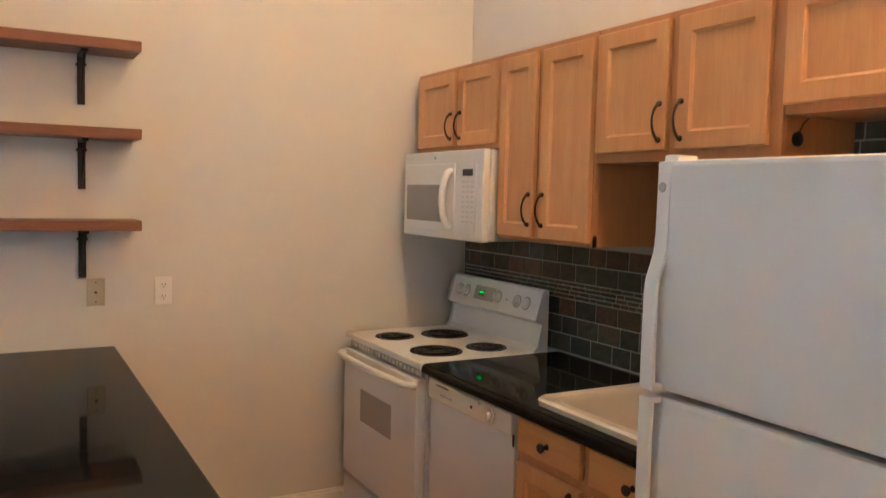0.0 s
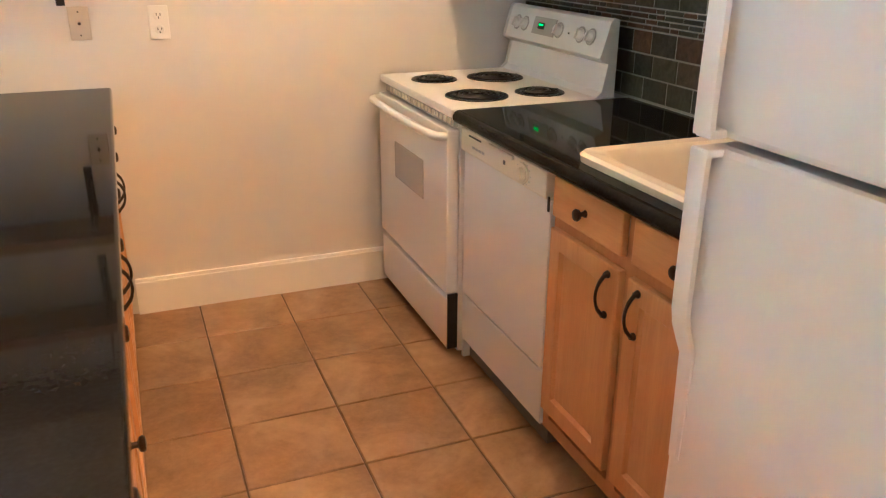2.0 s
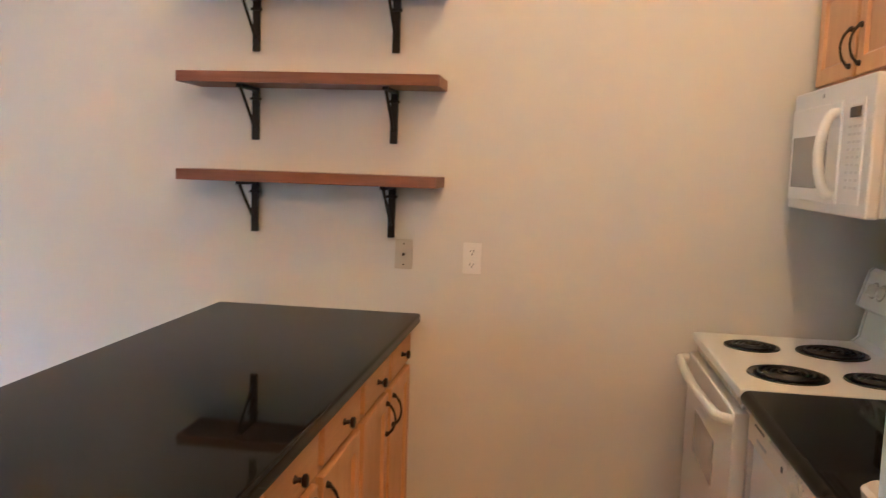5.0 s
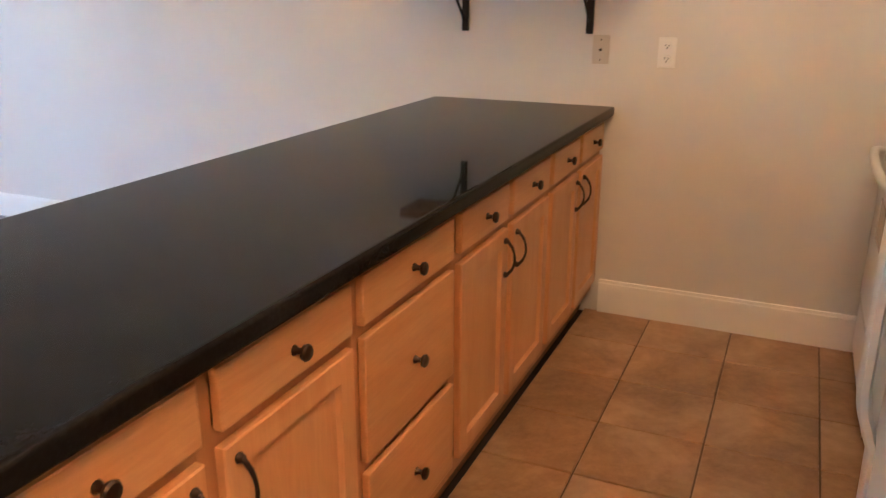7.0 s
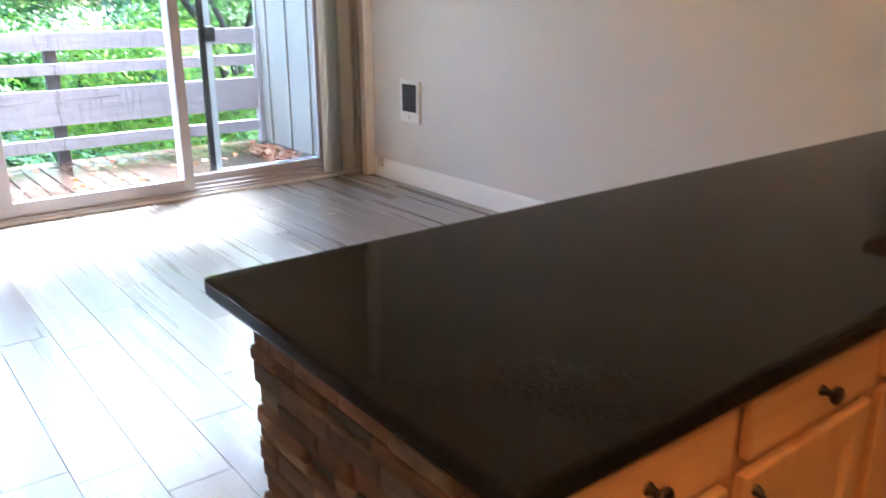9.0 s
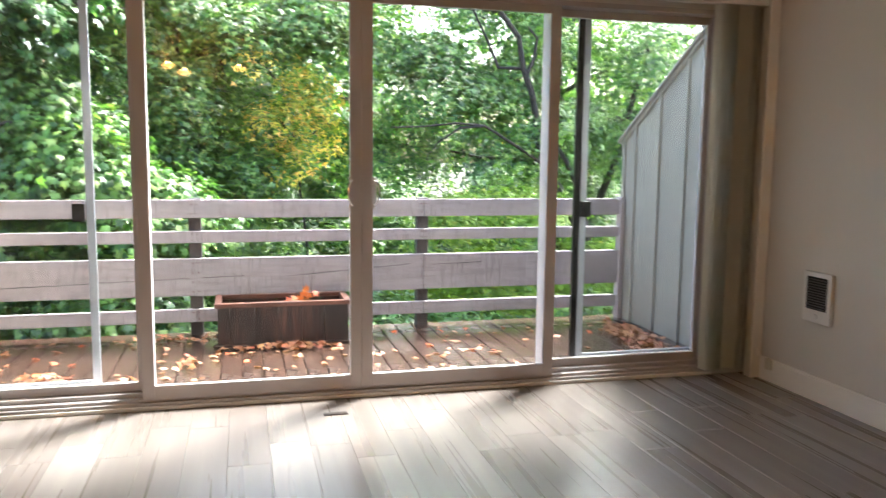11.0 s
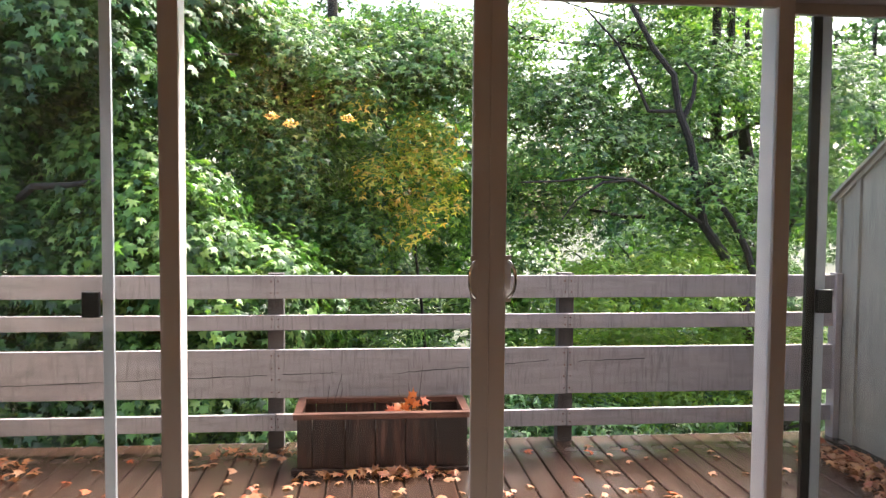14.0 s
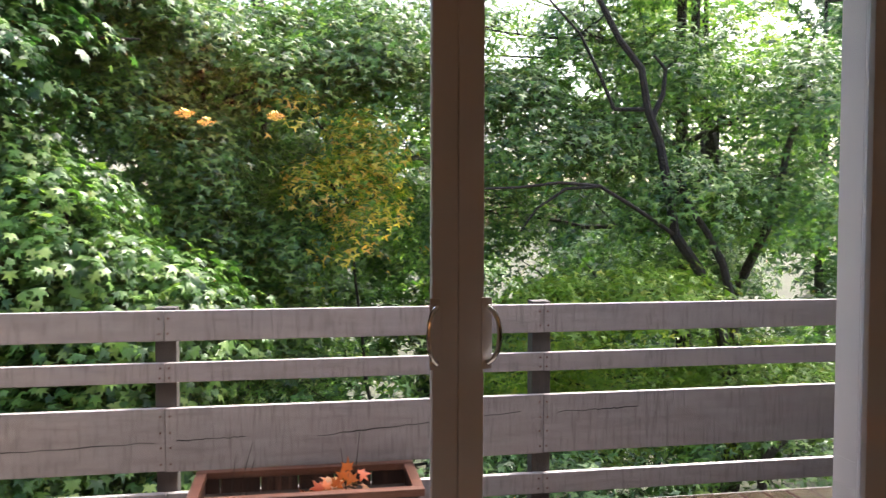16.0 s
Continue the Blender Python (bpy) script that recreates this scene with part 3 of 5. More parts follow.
# Black sliver set in the open side gap, standing in for its shade.
part("gap_shade", boxes((1.474, 1.478, 2.4995, 2.507, 0.76, 0.80)), M_BLACK, dw)

# ---- range ----
rg = thing("range", (1.75, 3.48, 0.0), "white freestanding electric range with four black coil burners", "range")
RY0, RY1 = 3.116, 3.872
part("body", boxes((1.482, 2.09, RY0, RY1, 0.03, 0.885), bevel=0.003), M_WHITE, rg)
part("plinth", boxes((1.52, 2.05, RY0 + 0.03, RY1 - 0.03, 0.0, 0.03)), M_BLACK, rg)
bm = boxes((1.448, 2.07, RY0 - 0.004, RY1 + 0.004, 0.886, 0.916), bevel=0.008)
part("cooktop", bm, M_WHITE, rg, "white enamel cooktop", smooth="edges")
od = part("oven_door", boxes((1.438, 1.481, RY0 + 0.006, RY1 - 0.006, 0.262, 0.845), bevel=0.006), M_WHITE, rg, "white oven door with a grey window")
part("window", boxes((1.4355, 1.4395, 3.345, 3.665, 0.545, 0.690), bevel=0.002), M_OVENGLASS, od)
bm = tube(bmesh.new(), [(1.440, RY0 + 0.02, 0.822), (1.418, RY0 + 0.022, 0.824)] + arc((1.402, RY0 + 0.04, 0.825), (1.402, RY1 - 0.04, 0.825), (-0.014, 0, 0), 10) + [(1.418, RY1 - 0.022, 0.824), (1.440, RY1 - 0.02, 0.822)], 0.015, 10)
part("handle", bm, M_WHITE, od, "white bar handle", smooth=True)
part("vent_strip", boxes((1.466, 1.482, RY0 + 0.02, RY1 - 0.02, 0.852, 0.882)), M_GREYPLASTIC, rg)
slots = part("vent_cover", boxes(*[(1.463, 1.467, RY0 + 0.045 + 0.036 * k, RY0 + 0.068 + 0.036 * k, 0.858, 0.876) for k in range(19)]), M_IVORY, rg)
part("drawer_front", boxes((1.442, 1.481, RY0 + 0.008, RY1 - 0.006, 0.045, 0.238), bevel=0.006), M_WHITE, rg, "white storage drawer")
part("drawer_side", boxes((1.4435, 1.481, RY0 + 0.0005, RY0 + 0.0065, 0.045, 0.260)), M_BLACK, rg, "black drawer side")
bm = bmesh.new()
sec = [(1.99, 0.917), (2.012, 0.935), (2.030, 1.030), (2.004, 1.040), (1.996, 1.050), (2.030, 1.170), (2.044, 1.180), (2.062, 1.174), (2.062, 0.917)]
a = [bm.verts.new((x, RY0 + 0.010, z)) for x, z in sec]
b = [bm.verts.new((x, RY1 - 0.010, z)) for x, z in sec]
for k in range(len(a)):
    j = (k + 1) % len(a)
    bm.faces.new((a[k], b[k], b[j], a[j]))
bm.faces.new(a)
bm.faces.new(b[::-1])
bg = part("backguard", bm, M_FRIDGE, rg, "white backguard with grey knobs and a green clock")
for y in (RY0 + 0.0025, RY1 - 0.0025):
    bm = bmesh.new()
    a = [bm.verts.new((x - 0.004, y - 0.006, z + 0.002)) for x, z in sec]
    b = [bm.verts.new((x - 0.004, y + 0.006, z + 0.002)) for x, z in sec]
    for k in range(len(a)):
        j = (k + 1) % len(a)
        bm.faces.new((a[k], b[k], b[j], a[j]))
    bm.faces.new(a)
    bm.faces.new(b[::-1])
    part("end_cap", bm, M_FRIDGE, bg)
face = Vector((-0.12, 0, 0.034)).normalized()


def on_panel(y, h):
    t = h / 0.125
    return Vector((1.996 + 0.034 * t, y, 1.050 + 0.12 * t))


for y in (3.780, 3.715, 3.440, 3.285, 3.215):
    ring = part("knob_ring", lathe(bmesh.new(), on_panel(y, 0.064), face, [(0, 0.030), (0.0015, 0.0295)], 24), M_GREYPLASTIC, bg, "grey printed ring")
    part("knob", lathe(bmesh.new(), on_panel(y, 0.064), face, [(0.0016, 0.0235), (0.004, 0.023), (0.006, 0.0195), (0.017, 0.018), (0.020, 0.015)], 24), M_WHITE, ring, "white control knob", smooth=True)
    grip = bmesh.new()
    bmesh.ops.create_cube(grip, size=1, matrix=Matrix.Translation(on_panel(y, 0.064) + face * 0.021) @ Matrix.Rotation(math.atan2(0.034, 0.12), 4, "Y") @ Matrix.Rotation(radians(14), 4, "X") @ Matrix.Diagonal((0.007, 0.006, 0.034, 1)))
    part("knob_grip", grip, M_WHITE, ring)
bm = bmesh.new()
c = on_panel(3.555, 0.066)
m = Matrix.Translation(c) @ Matrix.Rotation(math.atan2(0.034, 0.12), 4, "Y")
bmesh.ops.create_cube(bm, size=1, matrix=m @ Matrix.Diagonal((0.006, 0.17, 0.066, 1)))
part("display_panel", bm, M_GREYPLASTIC, bg)
bm = bmesh.new()
bmesh.ops.create_cube(bm, size=1, matrix=Matrix.Translation((0, 0.02, 0)) @ m @ Matrix.Diagonal((0.009, 0.048, 0.024, 1)))
part("display", bm, M_BLACK, bg)
bm = bmesh.new()
for k, dy in enumerate((-0.012, -0.004, 0.006, 0.013)):
    for dz in (-0.004, 0.004):
        bmesh.ops.create_cube(bm, size=1, matrix=Matrix.Translation((-0.0005, 0.02 + dy, dz)) @ m @ Matrix.Diagonal((0.010, 0.0016, 0.006, 1)))
part("clock_digits", bm, M_CLOCK, bg, "green lit clock digits")
part("indicator", lathe(bmesh.new(), on_panel(3.365, 0.06), face, [(0, 0.004), (0.003, 0.003)], 8), M_BLACK, bg)
for x, y, r in ((1.605, 3.672, 0.078), (1.850, 3.640, 0.100), (1.620, 3.300, 0.100), (1.862, 3.290, 0.078)):
    b = part("burner", lathe(bmesh.new(), (x, y, 0.916), (0, 0, 1), [(0.000, r + 0.012), (0.004, r + 0.010), (0.001, r), (-0.004, r * 0.6), (-0.004, 0.01)], 32), M_BLACK, rg, "black drip bowl and coil", smooth=True)
    bm = bmesh.new()
    turns = 4 if r > 0.09 else 3
    n = 26 * turns
    tube(bm, [(x + (0.018 + (r - 0.026) * k / n) * math.cos(2 * math.pi * turns * k / n), y + (0.018 + (r - 0.026) * k / n) * math.sin(2 * math.pi * turns * k / n), 0.922) for k in range(n + 1)], 0.0052, 6)
    part("coil", bm, M_BLACK, b, smooth=True)

# ---- microwave ----
mw = thing("microwave", (1.92, 3.50, 1.375), "white over-the-range microwave hung under the cabinet", "microwave")
MX, M0, M1, MZ0, MZ1 = 1.736, 3.150, 3.866, 1.380, 1.764
part("case", boxes((MX + 0.035, 2.12, M0, M1, MZ0 + 0.004, MZ1 - 0.002), bevel=0.004), M_WHITE, mw)
part("front", boxes((MX, MX + 0.034, M0, M1, MZ0, MZ1), bevel=0.008), M_WHITE, mw)
fr = part("door", boxes((MX - 0.006, MX + 0.004, 3.375, M1 - 0.012, MZ0 + 0.030, MZ1 - 0.055), bevel=0.005), M_WHITE, mw)
part("window", boxes((MX - 0.0085, MX - 0.005, 3.475, 3.822, MZ0 + 0.072, MZ1 - 0.148), bevel=0.002), M_MWGLASS, fr)
bm = tube(bmesh.new(), [(MX - 0.004, 3.400, 1.675), (MX - 0.02, 3.400, 1.672)] + arc((MX - 0.03, 3.400, 1.660), (MX - 0.03, 3.400, 1.448), (-0.022, 0, 0), 8) + [(MX - 0.02, 3.400, 1.437), (MX - 0.004, 3.400, 1.434)], 0.015, 10)
part("handle", bm, M_WHITE, fr, "white curved bar handle", smooth=True)
cp = part("control_panel", boxes((MX - 0.004, MX + 0.003, M0 + 0.05, 3.345, MZ0 + 0.035, MZ1 - 0.06), bevel=0.003), M_WHITE, mw)
part("display", boxes((MX - 0.006, MX - 0.003, 3.225, 3.305, 1.654, 1.682)), M_BLACK, cp)
for i in range(9):
    for j in range(3):
        part("button", boxes((MX - 0.0052, MX - 0.003, 3.215 + 0.036 * j, 3.239 + 0.036 * j, 1.625 - 0.021 * i, 1.632 - 0.021 * i)), M_PALE, cp)
part("badge", lathe(bmesh.new(), (MX, 3.56, MZ1 - 0.028), (-1, 0, 0), [(0, 0.008), (0.002, 0.007)], 12), M_GREYPLASTIC, mw)
part("vent_grille", boxes(*[(MX + 0.06 + 0.02 * k, MX + 0.07 + 0.02 * k, M0 + 0.04, M1 - 0.04, MZ0 + 0.001, MZ0 + 0.006) for k in range(8)]), M_SIDE, mw)

# ---- wall cabinets ----
UF, UD, UT = 1.810, 1.790, 2.140


def wall_cabinet(y0, y1, z0, doors, rail, label, handles=True):
    c = thing("wall_cabinet", (1.97, (y0 + y1) / 2, z0), label, "cabinet", "kitchen wall cabinets")
    t, xa, xb = 0.016, UF + 0.0205, EAST - 0.013
    bm = bmesh.new()
    made = []
    for at, k in ((xa, t), (xa, 0.0015), (xb, 0.0015), (xb, t)):
        lift = 0.012 if k == t else 0
        made.append([bm.verts.new(p) for p in ((at, y0 + k, z0 + k + lift), (at, y1 - k, z0 + k + lift), (at, y1 - k, UT - k), (at, y0 + k, UT - k))])
    for a, b in zip(made, made[1:] + made[:1]):
        for k in range(4):
            bm.faces.new((a[k], a[(k + 1) % 4], b[(k + 1) % 4], b[k]))
    part("body", bm, M_MAPLE_FR, c)
    part("bottom", boxes((UF + 0.0205, EAST - 0.013, y0 + t + 0.0005, y1 - t - 0.0005, z0 + 0.010, z0 + 0.026)), M_MAPLE_FR, c)
    stiles = [y0 + 0.02, y1 - 0.02] + [(doors[i][0] + doors[i + 1][1]) / 2 for i in range(len(doors) - 1)]
    part("face_frame", face_frame(bmesh.new(), UF, -1, y0 + 0.0015, y1 - 0.0015, z0, UT, stiles, (z0 + 0.02, UT - 0.012)), M_MAPLE_FR, c)
    for a, b, h in doors:
        zz = z0 + rail
        door(c, UD, -1, a, b, zz, UT - 0.022, handle=(h, zz + 0.032, zz + 0.142) if handles and z0 > 1.6 else (h, zz + 0.05, zz + 0.165))
    return c


MAPLE_W = "maple wall cabinet with recessed-panel doors and bronze pulls"
wall_cabinet(3.140, 3.872, 1.768, [(3.496, 3.846, 3.524), (3.152, 3.470, 3.442)], 0.022, MAPLE_W + " above the microwave")
wall_cabinet(2.546, 3.137, 1.402, [(2.884, 3.128, 2.908), (2.556, 2.842, 2.818)], 0.014, "tall " + MAPLE_W)
mid_cabinet = wall_cabinet(1.804, 2.543, 1.692, [(2.206, 2.530, 2.230), (1.842, 2.166, 2.142)], 0.032, MAPLE_W + " above the sink")
wall_cabinet(0.960, 1.801, 1.800, [(1.402, 1.794, 1.43), (0.985, 1.378, 1.35)], 0.026, MAPLE_W + " above the fridge")
part("cable_cap", lathe(bmesh.new(), (1.868, 1.8045, 1.742), (0, -1, 0), [(0, 0.020), (0.006, 0.020), (0.010, 0.014)], 18), M_BLACK, mid_cabinet, "round black cap", smooth=True)
part("cord", tube(bmesh.new(), [(1.870, 1.799, 1.760), (1.883, 1.798, 1.782), (1.905, 1.7985, 1.798)], 0.002, 6), M_BLACK, mid_cabinet)

# ---- fridge ----
fg = thing("refrigerator", (1.7, 1.22, 0.0), "white top-freezer refrigerator with moulded handles, closed", "refrigerator")
FX, F0, F1, FZ = 1.280, 0.940, 1.698, 1.658
part("cabinet", boxes((FX + 0.065, 2.06, F0 + 0.004, F1 - 0.004, 0.03, FZ - 0.012), bevel=0.006), M_FRIDGE, fg)
part("gasket", boxes((FX + 0.056, FX + 0.066, F0 + 0.01, F1 - 0.01, 0.06, FZ - 0.02)), M_GREYPLASTIC, fg)
fz = part("freezer_door", boxes((FX, FX + 0.056, F0, F1, 1.160, FZ), bevel=0.012), M_FRIDGE, fg, smooth="edges")
fd = part("fridge_door", boxes((FX, FX + 0.056, F0, F1, 0.085, 1.148), bevel=0.012), M_FRIDGE, fg, smooth="edges")
part("grille", boxes((FX + 0.03, FX + 0.056, F0 + 0.01, F1 - 0.01, 0.015, 0.078)), M_GREYPLASTIC, fg)


def handle_strip(parent, pts):
    """A moulded grip along the door's edge with its web; pts: (x, y centre, z, half width)."""
    bm = bmesh.new()
    made = []
    for x, y, z, w in pts:
        made.append([bm.verts.new(p) for p in ((FX + 0.020, y + w, z), (x + 0.006, y + w, z), (x, y + w * 0.75, z), (x, y - w * 0.7, z), (x + 0.004, y - w, z), (x + 0.013, y - w, z),
                                               (x + 0.018, y + w - 0.016, z), (FX + 0.020, y + w - 0.012, z))])
    for a, b in zip(made, made[1:]):
        for k in range(8):
            bm.faces.new((a[k], a[(k + 1) % 8], b[(k + 1) % 8], b[k]))
    bm.faces.new(made[0][::-1])
    bm.faces.new(made[-1])
    part("handle", bm, M_FRIDGE, parent, "white moulded grip", smooth=True)


FY = F1 - 0.019
handle_strip(fz, [(FX - 0.006, FY, 1.655, 0.018), (FX - 0.008, FY, 1.50, 0.018), (FX - 0.011, FY, 1.462, 0.018), (FX - 0.020, FY + 0.001, 1.432, 0.018), (FX - 0.029, FY + 0.002, 1.405, 0.018),
                  (FX - 0.032, FY + 0.003, 1.375, 0.018), (FX - 0.033, FY + 0.003, 1.24, 0.018), (FX - 0.032, FY + 0.003, 1.165, 0.019)])
handle_strip(fd, [(FX - 0.032, FY + 0.003, 1.144, 0.019), (FX - 0.033, FY + 0.003, 1.07, 0.018), (FX - 0.032, FY + 0.003, 0.885, 0.018), (FX - 0.028, FY + 0.002, 0.855, 0.018), (FX - 0.018, FY + 0.001, 0.825, 0.017),
                  (FX - 0.009, FY, 0.80, 0.016), (FX - 0.006, FY, 0.60, 0.012)])
for z in (1.160, 1.132):
    part("grip_foot", boxes((FX - 0.029, FX + 0.002, F1 - 0.037, F1 - 0.004, z + 0.001, z + 0.014), bevel=0.003), M_FRIDGE, fz if z > 1.15 else fd)
part("hinge_cap", boxes((FX + 0.01, FX + 0.07, F1 - 0.045, F1 - 0.005, FZ - 0.010, FZ + 0.012), bevel=0.004), M_FRIDGE, fg)
part("badge", lathe(bmesh.new(), (FX - 0.007, F1 - 0.020, 1.60), (-1, 0, 0), [(0, 0.011), (0.002, 0.010)], 16), M_GREYPLASTIC, fz, "small round grey badge")

# ---- shelves ----
for zt in (1.441, 1.798, 2.135):
    s = thing("wall_shelf", (0.03, NORTH, zt), "red-brown stained wooden shelf on two black iron brackets", "shelf", "wall shelves")
    part("board", boxes((-0.462, 0.512, 3.705, NORTH - 0.001, zt - 0.040, zt), bevel=0.003), M_SHELF, s)
    for x in (-0.234, 0.313):
        t = zt - 0.041
        bm = boxes((x - 0.014, x + 0.014, NORTH - 0.016, NORTH - 0.001, t - 0.198, t), (x - 0.012, x + 0.012, 3.745, NORTH - 0.014, t - 0.012, t), bevel=0.002)
        b = part("bracket", bm, M_IRON, s, "black iron bracket with a curved brace")
        part("brace", tube(bmesh.new(), arc((x, NORTH - 0.02, t - 0.150), (x, 3.760, t - 0.014), (0, 0.030, -0.030), 8), 0.006, 8), M_IRON, b, smooth=True)
        part("collar", boxes((x - 0.020, x + 0.020, NORTH - 0.022, NORTH - 0.001, t - 0.046, t - 0.036), bevel=0.002), M_IRON, b)

# ---- outlets ----
o = thing("outlet", (0.628, NORTH, 1.137), "white duplex outlet plate on the wall", "outlet")
plate = part("plate", boxes((0.593, 0.663, NORTH - 0.006, NORTH - 0.001, 1.078, 1.196), bevel=0.003), M_PLATE, o)
for z in (1.112, 1.162):
    bm = lathe(bmesh.new(), (0.628, NORTH - 0.006, z), (0, -1, 0), [(0, 0.017), (0.003, 0.016)], 18)
    soc = part("socket", bm, M_PLATE, plate)
    part("slots", boxes(*[(0.628 + dx - 0.0014, 0.628 + dx + 0.0014, NORTH - 0.0105, NORTH - 0.0085, z + dz - 0.004, z + dz + 0.004) for dx, dz in ((-0.0065, 0.003), (0.0065, 0.003), (0, -0.008))]), M_BLACK, o)
o = thing("cable_plate", (0.363, NORTH, 1.14), "cream cable socket plate on the wall below the shelves", "socket plate")
plate = part("plate", boxes((0.329, 0.398, NORTH - 0.006, NORTH - 0.001, 1.083, 1.198), bevel=0.003), M_BEIGEPLATE, o)
part("socket", lathe(bmesh.new(), (0.363, NORTH - 0.006, 1.14), (0, -1, 0), [(0, 0.006), (0.01, 0.005)], 10), M_BRONZE, plate)
for z in (1.10, 1.18):
    part("screw", lathe(bmesh.new(), (0.363, NORTH - 0.006, z), (0, -1, 0), [(0, 0.003), (0.001, 0.003)], 8), M_BRONZE, plate)

# ---- wall heater ----
h = thing("wall_heater", (-3.91, NORTH, 0.63), "white framed electric wall heater with a black grille", "heater")
fr = part("frame", boxes((-4.030, -3.790, NORTH - 0.022, NORTH - 0.001, 0.480, 0.790), bevel=0.006), M_PLATE, h)
part("grille_backing", boxes((-3.995, -3.825, NORTH - 0.0245, NORTH - 0.020, 0.560, 0.760)), M_BLACK, fr)
for k in range(12):
    part("slat", boxes((-3.995, -3.825, NORTH - 0.029, NORTH - 0.0245, 0.566 + 0.016 * k, 0.572 + 0.016 * k)), M_SIDE, fr)
part("thermostat_knob", lathe(bmesh.new(), (-3.91, NORTH - 0.022, 0.52), (0, -1, 0), [(0, 0.016), (0.012, 0.014)], 16), M_PLATE, fr, smooth=True)

# ---- vertical blinds ----
bl = thing("vertical_blinds", (WEST + 0.10, 1.2, 2.47), "beige vertical blinds drawn open to both ends of the glass door", "blinds")
part("headrail", boxes((WEST + 0.07, WEST + 0.125, -1.36, 3.86, 2.44, 2.49), bevel=0.004), M_BLIND, bl)


def slat(y, turn, z0=0.06):
    bm = bmesh.new()
    n, w = 4, 0.089
    c, s = math.cos(turn), math.sin(turn)
    front = []
    for dz in (z0, 2.44):
        row = []
        for k in range(n + 1):
            u = -w / 2 + w * k / n
            v = 0.010 * (1 - (2 * u / w) ** 2)
            row.append((WEST + 0.098 + u * c - v * s, y + u * s + v * c, dz))
        front.append([bm.verts.new(p) for p in row])
    for k in range(n):
        bm.faces.new((front[0][k], front[0][k + 1], front[1][k + 1], front[1][k]))
    bmesh.ops.solidify(bm, geom=bm.faces[:], thickness=0.0012)
    return part("slat", bm, M_SLAT, bl, "long beige vinyl slat", smooth=True)


rnd = random.Random(5)
for k in range(7):
    slat(3.500 + 0.020 * k + rnd.uniform(-0.003, 0.003), radians(rnd.uniform(-14, 14)))
slat(3.695, radians(57))
for k in range(2):
    slat(3.765 + 0.022 * k, radians(-12 - 10 * k))
for k in range(10):
    slat(-1.135 - 0.020 * k + rnd.uniform(-0.003, 0.003), radians(rnd.uniform(-20, 20)) - (0.8 if k in (1, 5) else 0.0))
# White trim box added for the pale strip up the corner.
upright = thing("corner_box", (-4.46, NORTH - 0.04, 0.0), "white square box up the room corner", "pipe chase")
part("box", boxes((-4.500, -4.420, NORTH - 0.080, NORTH - 0.0005, 0.0, CEIL - 0.002), bevel=0.004), M_TRIM, upright)
part("clip", boxes((-4.419, -4.402, NORTH - 0.040, NORTH - 0.017, 0.153, 0.200), bevel=0.004), M_TRIM, upright)
jb = thing("cable_box", (-4.30, NORTH - 0.02, 0.14), "small beige cable box on the baseboard", "box")
part("case", boxes((-4.335, -4.285, NORTH - 0.040, NORTH - 0.017, 0.085, 0.158), bevel=0.003), M_BLIND, jb)
vent = thing("floor_register", (-4.26, 1.03, 0.0), "small brown floor strip near the glass door", "floor register")
part("plate", boxes((-4.285, -4.245, 0.965, 1.100, 0.001, 0.007), bevel=0.002), M_BRONZE, vent)

# ---- glass door ----
gd = thing("sliding_glass_door", (WEST - 0.07, 1.21, 0.0), "white vinyl four-panel sliding glass door, closed", "glass door")
XO = WEST - 0.15
bm = boxes((XO, WEST + 0.004, DOOR_S, DOOR_N, -0.01, 0.040), (XO, WEST - 0.018, DOOR_S, DOOR_N, 0.040, 0.058), (XO, WEST - 0.06, DOOR_S, DOOR_N, 0.058, 0.082))
box(bm, XO, WEST + 0.004, DOOR_S, DOOR_N, DOOR_TOP - 0.03, DOOR_TOP)
for y in (DOOR_S, DOOR_N - 0.05):
    box(bm, XO + 0.001, WEST + 0.003, y, y + 0.05, 0.041, DOOR_TOP - 0.031)
part("frame", bm, M_VINYL, gd)
part("sill_trim", boxes((WEST + 0.004, WEST + 0.020, DOOR_S, DOOR_N, 0.0, 0.022), bevel=0.003), M_TRIM, gd)
for y in (-0.032, 2.408):
    part("mullion", boxes((XO + 0.002, WEST - 0.044, y, y + 0.062, 0.084, DOOR_TOP - 0.031), bevel=0.002), M_VINYL, gd, "deep white jamb post")


def glass_panel(name, y0, y1, x, stile=0.068, label=""):
    bm = bmesh.new()
    z0, z1 = 0.060, DOOR_TOP - 0.032
    for r in ((y0, y0 + stile, z0, z1), (y1 - stile, y1, z0, z1)):
        box(bm, x, x + 0.038, *r, bevel=0.003)
    for r in ((y0 + stile, y1 - stile, z0, z0 + 0.075), (y0 + stile, y1 - stile, z1 - 0.045, z1)):
        box(bm, x + 0.001, x + 0.037, *r)
    p = part(name, bm, M_VINYL, gd, label)
    pane = part("pane", boxes((x + 0.016, x + 0.020, y0 + stile - 0.008, y1 - stile + 0.008, z0 + 0.067, z1 - 0.037)), M_GLASS, p, "clear glass")
    pane.visible_shadow = False
    return p


